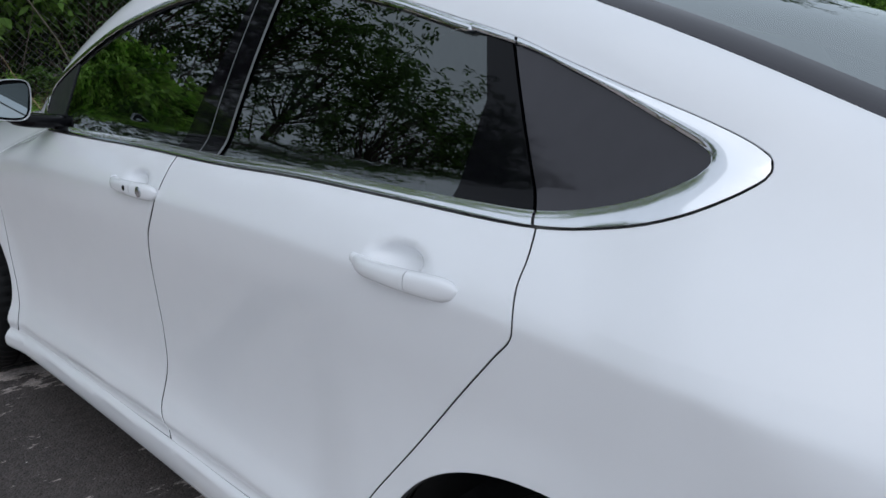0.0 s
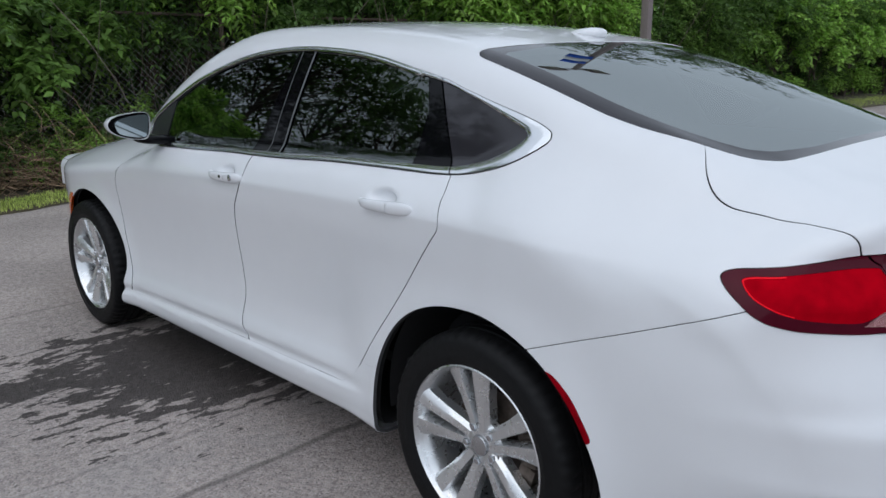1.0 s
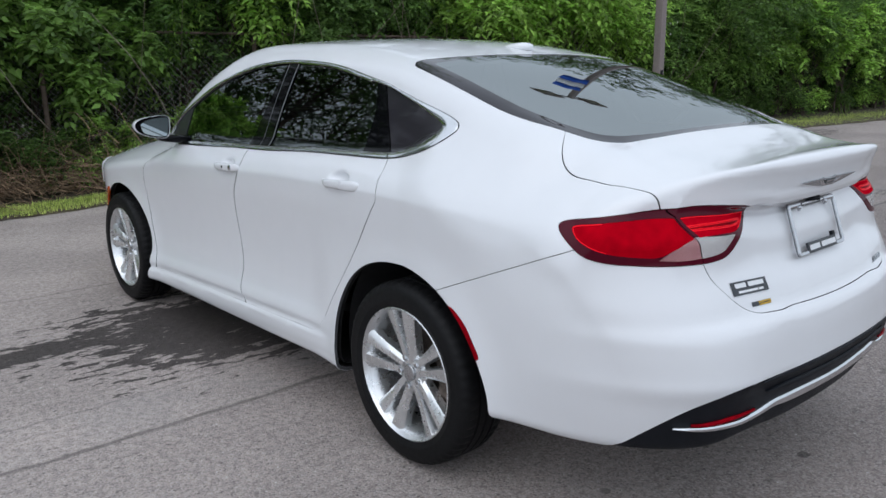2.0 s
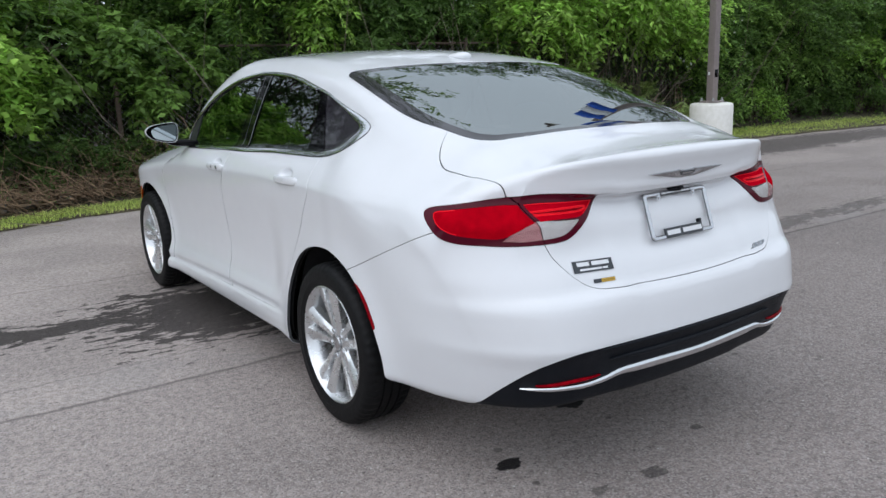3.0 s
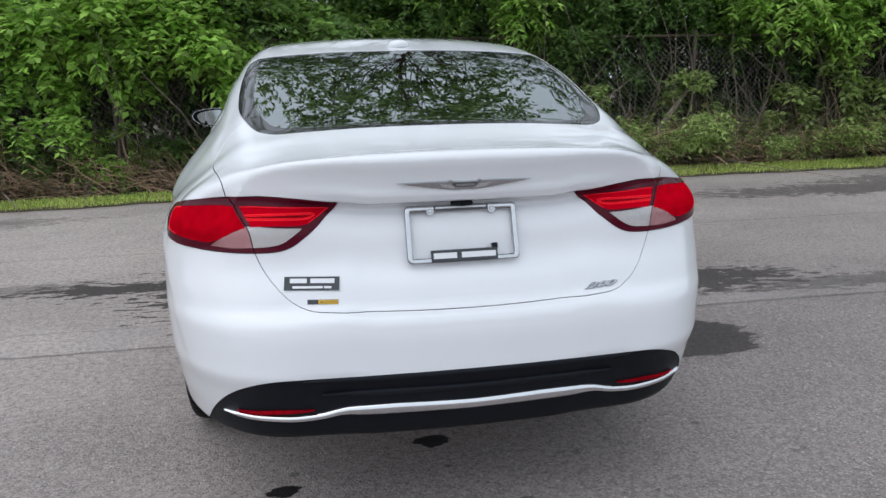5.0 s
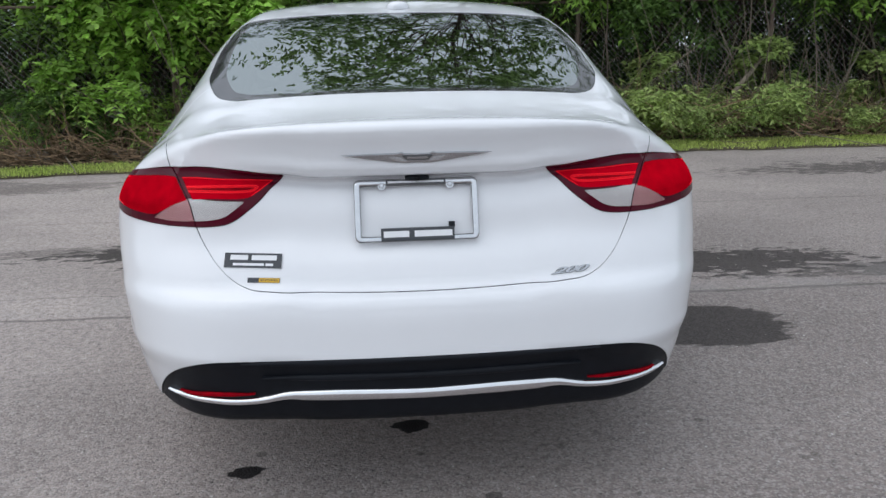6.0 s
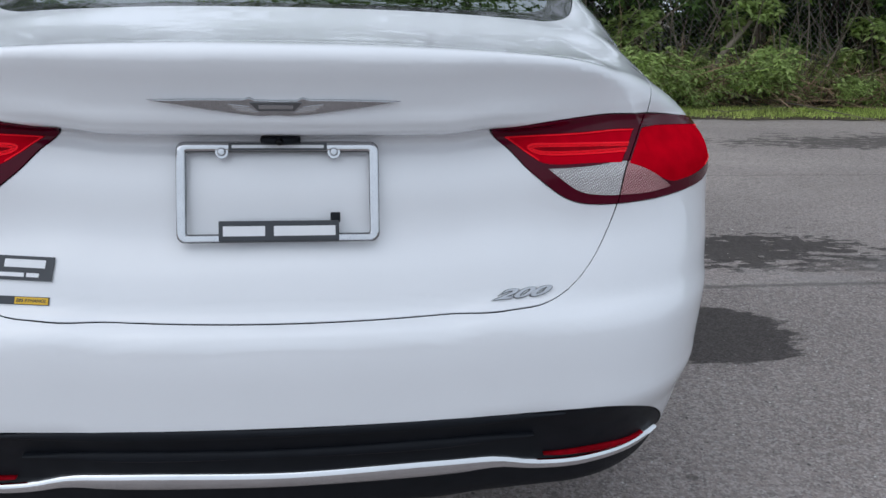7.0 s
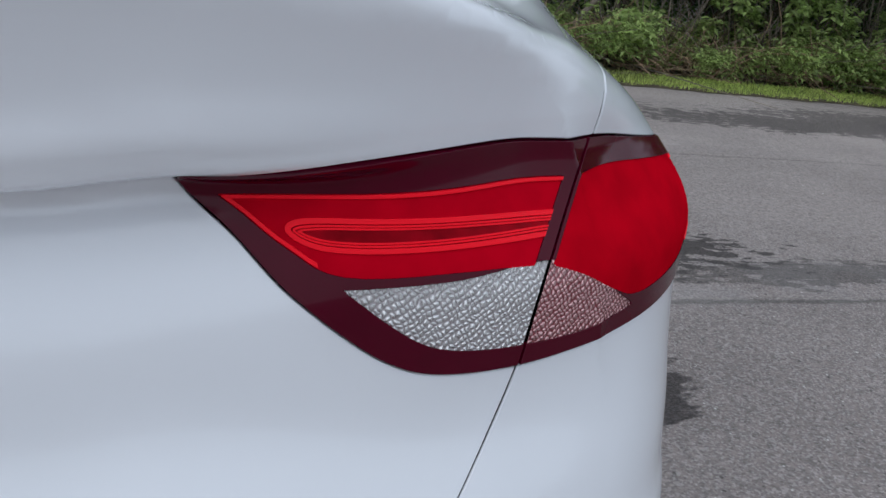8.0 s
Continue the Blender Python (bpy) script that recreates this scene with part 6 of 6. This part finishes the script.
def twigs(name, seed, n, place, length, radius, mat, flat=0.5, curl=0.25):
    """Many thin crooked stalks in one mesh."""
    rng = np.random.default_rng(seed)
    pts, tri = [], []
    for i in range(n):
        p = np.array(place(rng))
        d = rng.normal(0, 1, 3)
        d[2] = abs(d[2]) * flat
        d /= np.linalg.norm(d)
        L, r = length * rng.uniform(0.4, 1.3), radius * rng.uniform(0.5, 1.4)
        v = len(pts)
        for j in range(5):
            for a in (0, 2.1, 4.2):
                pts.append(p + np.array([math.cos(a), math.sin(a), math.sin(a + 1)]) * r * (1 - 0.18 * j))
            d = d + rng.normal(0, curl, 3) - np.array([0, 0, 0.06])
            d /= np.linalg.norm(d)
            p = p + d * L / 4
            p[2] = max(p[2], 0.05)
        for j in range(4):
            for a in range(3):
                b = (a + 1) % 3
                q = v + 3 * j
                tri += [(q + a, q + b, q + 3 + b), (q + a, q + 3 + b, q + 3 + a)]
    return smooth_object(name, np.array(pts), np.array(tri), None, mat)


def left_brush(rng):
    x = rng.uniform(-5.5, 1.3)
    return x, edge_y(x) + rng.uniform(0.5, 1.2), abs(rng.normal(0, 0.13 + 0.06 * step(-1.2, -0.2, x))) + 0.05


tagged(twigs("dry_brush", 5, 2800, left_brush, 0.55, 0.005, DEADWOOD), "heap of dry brown brush and dead stalks", "brush", kind="stuff")
tagged(twigs("brushwood", 6, 340, lambda rng: (lambda x: (x, edge_y(x) + rng.uniform(1.3, 2.0), 0.1))(rng.uniform(-9, 13)), 2.4, 0.010, PALEBARK, 3.0, 0.10), "thin bare stems rising behind the fence", "brushwood", kind="stuff")


def fence_stem(rng):
    x = rng.uniform(4.0, 9.2)
    return x, edge_y(x) + rng.uniform(0.95, 1.22), 0.08


tagged(twigs("brushwood", 8, 130, fence_stem, 2.1, 0.011, PALEBARK, 4.0, 0.09), "pale bare stems standing along the fence", "brushwood", kind="stuff")


def right_brush(rng):
    x = rng.uniform(2.4, 9.6)
    return x, edge_y(x) + rng.uniform(0.45, 1.2), abs(rng.normal(0, 0.2)) + 0.05


tagged(twigs("dry_brush", 7, 900, right_brush, 0.75, 0.006, DEADWOOD, 0.8), "dry sticks among the felled branches", "brush", kind="stuff")
shoots = [plant("sapling", 90 + i, 1.5, 0.34, 2, 9, 9, 0.22, 4, (0.13, 0.055), LEAF_GREY, 0.35, "thin leafy sapling in front of the fence", "sapling", 0.014) for i in range(2)]
scatter(shoots, [(5.1, 7.2, 0.9), (7.3, 7.15, 1.05), (8.0, 7.1, 0.85), (3.6, 7.3, 0.8), (9.1, 7.05, 0.7), (6.6, 7.2, 0.9)], 10, "saplings by the fence")


def cut_branch(seed, label):
    """A felled branch with wilting leaves."""
    rng = np.random.default_rng(seed)
    thing = tagged(new("cut_branch"), label, "branch")
    bm = bmesh.new()
    roots, outs = [], []
    for i in range(5):
        a = rng.uniform(-0.5, 0.5) + (0 if i % 2 else 3.14)
        d = Vector((math.cos(a), 0.4 * math.sin(a) - 0.1, 0.25))
        path = [Vector((0, 0, 0.12 + 0.05 * i)) + d * t + Vector((0, 0, 0.25 * math.sin(2.2 * t))) for t in np.linspace(-0.3, 1.3, 6)]
        tube(bm, path, [0.018 * (1 - 0.15 * j) for j in range(6)], 6)
        for p in path[1:]:
            for _ in range(9):
                roots.append(np.array(p) + rng.normal(0, 0.10, 3))
                outs.append(np.array([d.x, d.y - 0.4, 0.25]) + rng.normal(0, 0.6, 3))
    part("bough", bm, DEADWOOD, thing)
    roots, outs = np.array(roots), np.array(outs)
    keep = roots[:, 2] > 0.06
    pts, tri = sprays(rng, roots[keep], outs[keep], 0.24, 4, 0.125, 0.045)
    pts[:, 2] = np.maximum(pts[:, 2], 0.02)
    smooth_object("leaves", pts, tri, None, LEAF_GREY, thing)
    return thing


cut = [cut_branch(80 + i, "felled branch with wilting pale green leaves by the fence") for i in range(3)]
spots = []
x = 2.9
while x < 9.6:
    for d in (0.55, 0.85, 1.1):
        if rnd.random() < 0.75:
            spots.append((x + rnd.uniform(-0.35, 0.35), float(edge_y(x)) + d + rnd.uniform(-0.12, 0.12), rnd.uniform(0.5, 0.85)))
    x += 0.72
scatter(cut, spots, 8, "felled branches by the fence")
bm = bmesh.new()
tube(bm, [(4.42, 7.12, 0.30), (4.68, 7.16, 0.68), (5.02, 7.22, 1.08)], [0.04, 0.035, 0.03], 9)
tagged(part("log", bm, PALEBARK), "bare cut limb leaning on the fence", "log")

# stones at the foot of the fence
STONE = material("weathered_stone", (0.32, 0.30, 0.27), 0.9, vary=0.4, scale=8, bump=0.7, bump_scale=25)
for i, (x, d, r) in enumerate(((-2.9, 0.95, 0.16), (-2.55, 1.02, 0.11), (-3.3, 1.0, 0.13), (-1.55, 0.9, 0.12), (-1.2, 1.0, 0.10), (-4.2, 0.95, 0.18), (-4.7, 1.0, 0.12), (-0.8, 0.95, 0.09))):
    bm = bmesh.new()
    for v in blob(bm, (r, r * 0.8, r * 0.6), (0, 0, 0), power=2.6, seg=14):
        v.co *= 1 + 0.35 * noise.noise(v.co * 6 + Vector((i * 3.1, 0, 0)))
    s = tagged(part("stone", bm, STONE), "pale weathered stone at the foot of the fence", "stone", "stones by the fence")
    s.location = (x, float(edge_y(x)) + d, 0.06 + r * 0.35)

# ---- lamp post ----
CONCRETE = material("white_painted_concrete", (0.84, 0.82, 0.78), 0.8, second=(0.72, 0.70, 0.64), scale=4, bump=0.3, bump_scale=60)
BRONZE = material("bronze_painted_steel", (0.25, 0.21, 0.20), 0.55, vary=0.15, scale=5)
BLUE = material("blue_flag_cloth", (0.02, 0.10, 0.48), 0.8, vary=0.15)
WHITECLOTH = material("white_flag_cloth", (0.75, 0.77, 0.8), 0.8, vary=0.08)
lamp_post = tagged(new("street_lamp"), "brown square lamp post on a round white concrete base", "street lamp")
lamp_post.location = (8.55, 5.32, 0)
bm = bmesh.new()
lathe(bm, [(0.0, -0.02), (0.335, -0.02), (0.338, 0.05), (0.335, 0.725), (0.325, 0.75), (0.30, 0.765), (0.0, 0.765)], 48, "z")
part("base", bm, CONCRETE, lamp_post, "round white concrete base")
bm = bmesh.new()
box(bm, (0.28, 0.28, 0.025), (0, 0, 0.7875))
part("base_plate", bm, BRONZE, lamp_post, bevel=0.004)
for a in range(4):
    bm = bmesh.new()
    lathe(bm, [(0.0, 0.05), (0.012, 0.05), (0.012, 0.0)], 8, "z")
    lathe(bm, [(0.022, 0.024), (0.022, 0.0)], 6, "z")
    b = part("bolt", bm, STEEL, lamp_post)
    b.location = (0.11 * (1 if a % 2 else -1), 0.11 * (1 if a > 1 else -1), 0.80)
bm = bmesh.new()
box(bm, (0.128, 0.128, 7.6), (0, 0, 4.60))
pole = part("pole", bm, BRONZE, lamp_post, bevel=0.012)
bm = bmesh.new()
box(bm, (0.07, 0.012, 0.12), (0, 0, 0))
hatch = part("hand_hole", bm, GLOSSBLACK, lamp_post, bevel=0.004)
hatch.location = (0.0, -0.066, 1.23)
bm = bmesh.new()
box(bm, (0.010, 0.03, 0.05), (0, 0, 0))
hatch = part("hand_hole", bm, LETTER, lamp_post, bevel=0.004)
hatch.location = (-0.066, 0.02, 1.23)
for s in (-1, 1):
    bm = bmesh.new()
    box(bm, (0.45, 0.06, 0.08), (s * 0.30, 0, 8.35))
    part("arm", bm, BRONZE, lamp_post, bevel=0.006)
    bm = bmesh.new()
    box(bm, (0.75, 0.42, 0.14), (s * 0.88, 0, 8.37))
    head = part("lamp_head", bm, BRONZE, lamp_post, "flat shoebox lamp head", bevel=0.02)
    bm = bmesh.new()
    box(bm, (0.55, 0.34, 0.012), (s * 0.88, 0, 8.294))
    part("lamp_glass", bm, CONCRETE, head, bevel=0.003)
flag = tagged(new("flag"), "blue and white flag hanging from the lamp post", "flag")
for i, mat in enumerate((BLUE, WHITECLOTH, BLUE)):
    bm = bmesh.new()
    rows = []
    for u in np.linspace(0, 1, 12):
        rows.append([bm.verts.new((8.55 - 0.09 - 1.0 * u, 5.2 + 0.05 * math.sin(u * 9 + w), 7.1 - 0.42 * (i + w) - 0.25 * u * u)) for w in (0.0, 0.5, 1.0)])
    for p, q in zip(rows, rows[1:]):
        for j in range(2):
            bm.faces.new((p[j], p[j + 1], q[j + 1], q[j]))
    ob = part("stripe", bm, mat, flag)
    th = ob.modifiers.new("cloth", "SOLIDIFY")
    th.thickness = 0.004
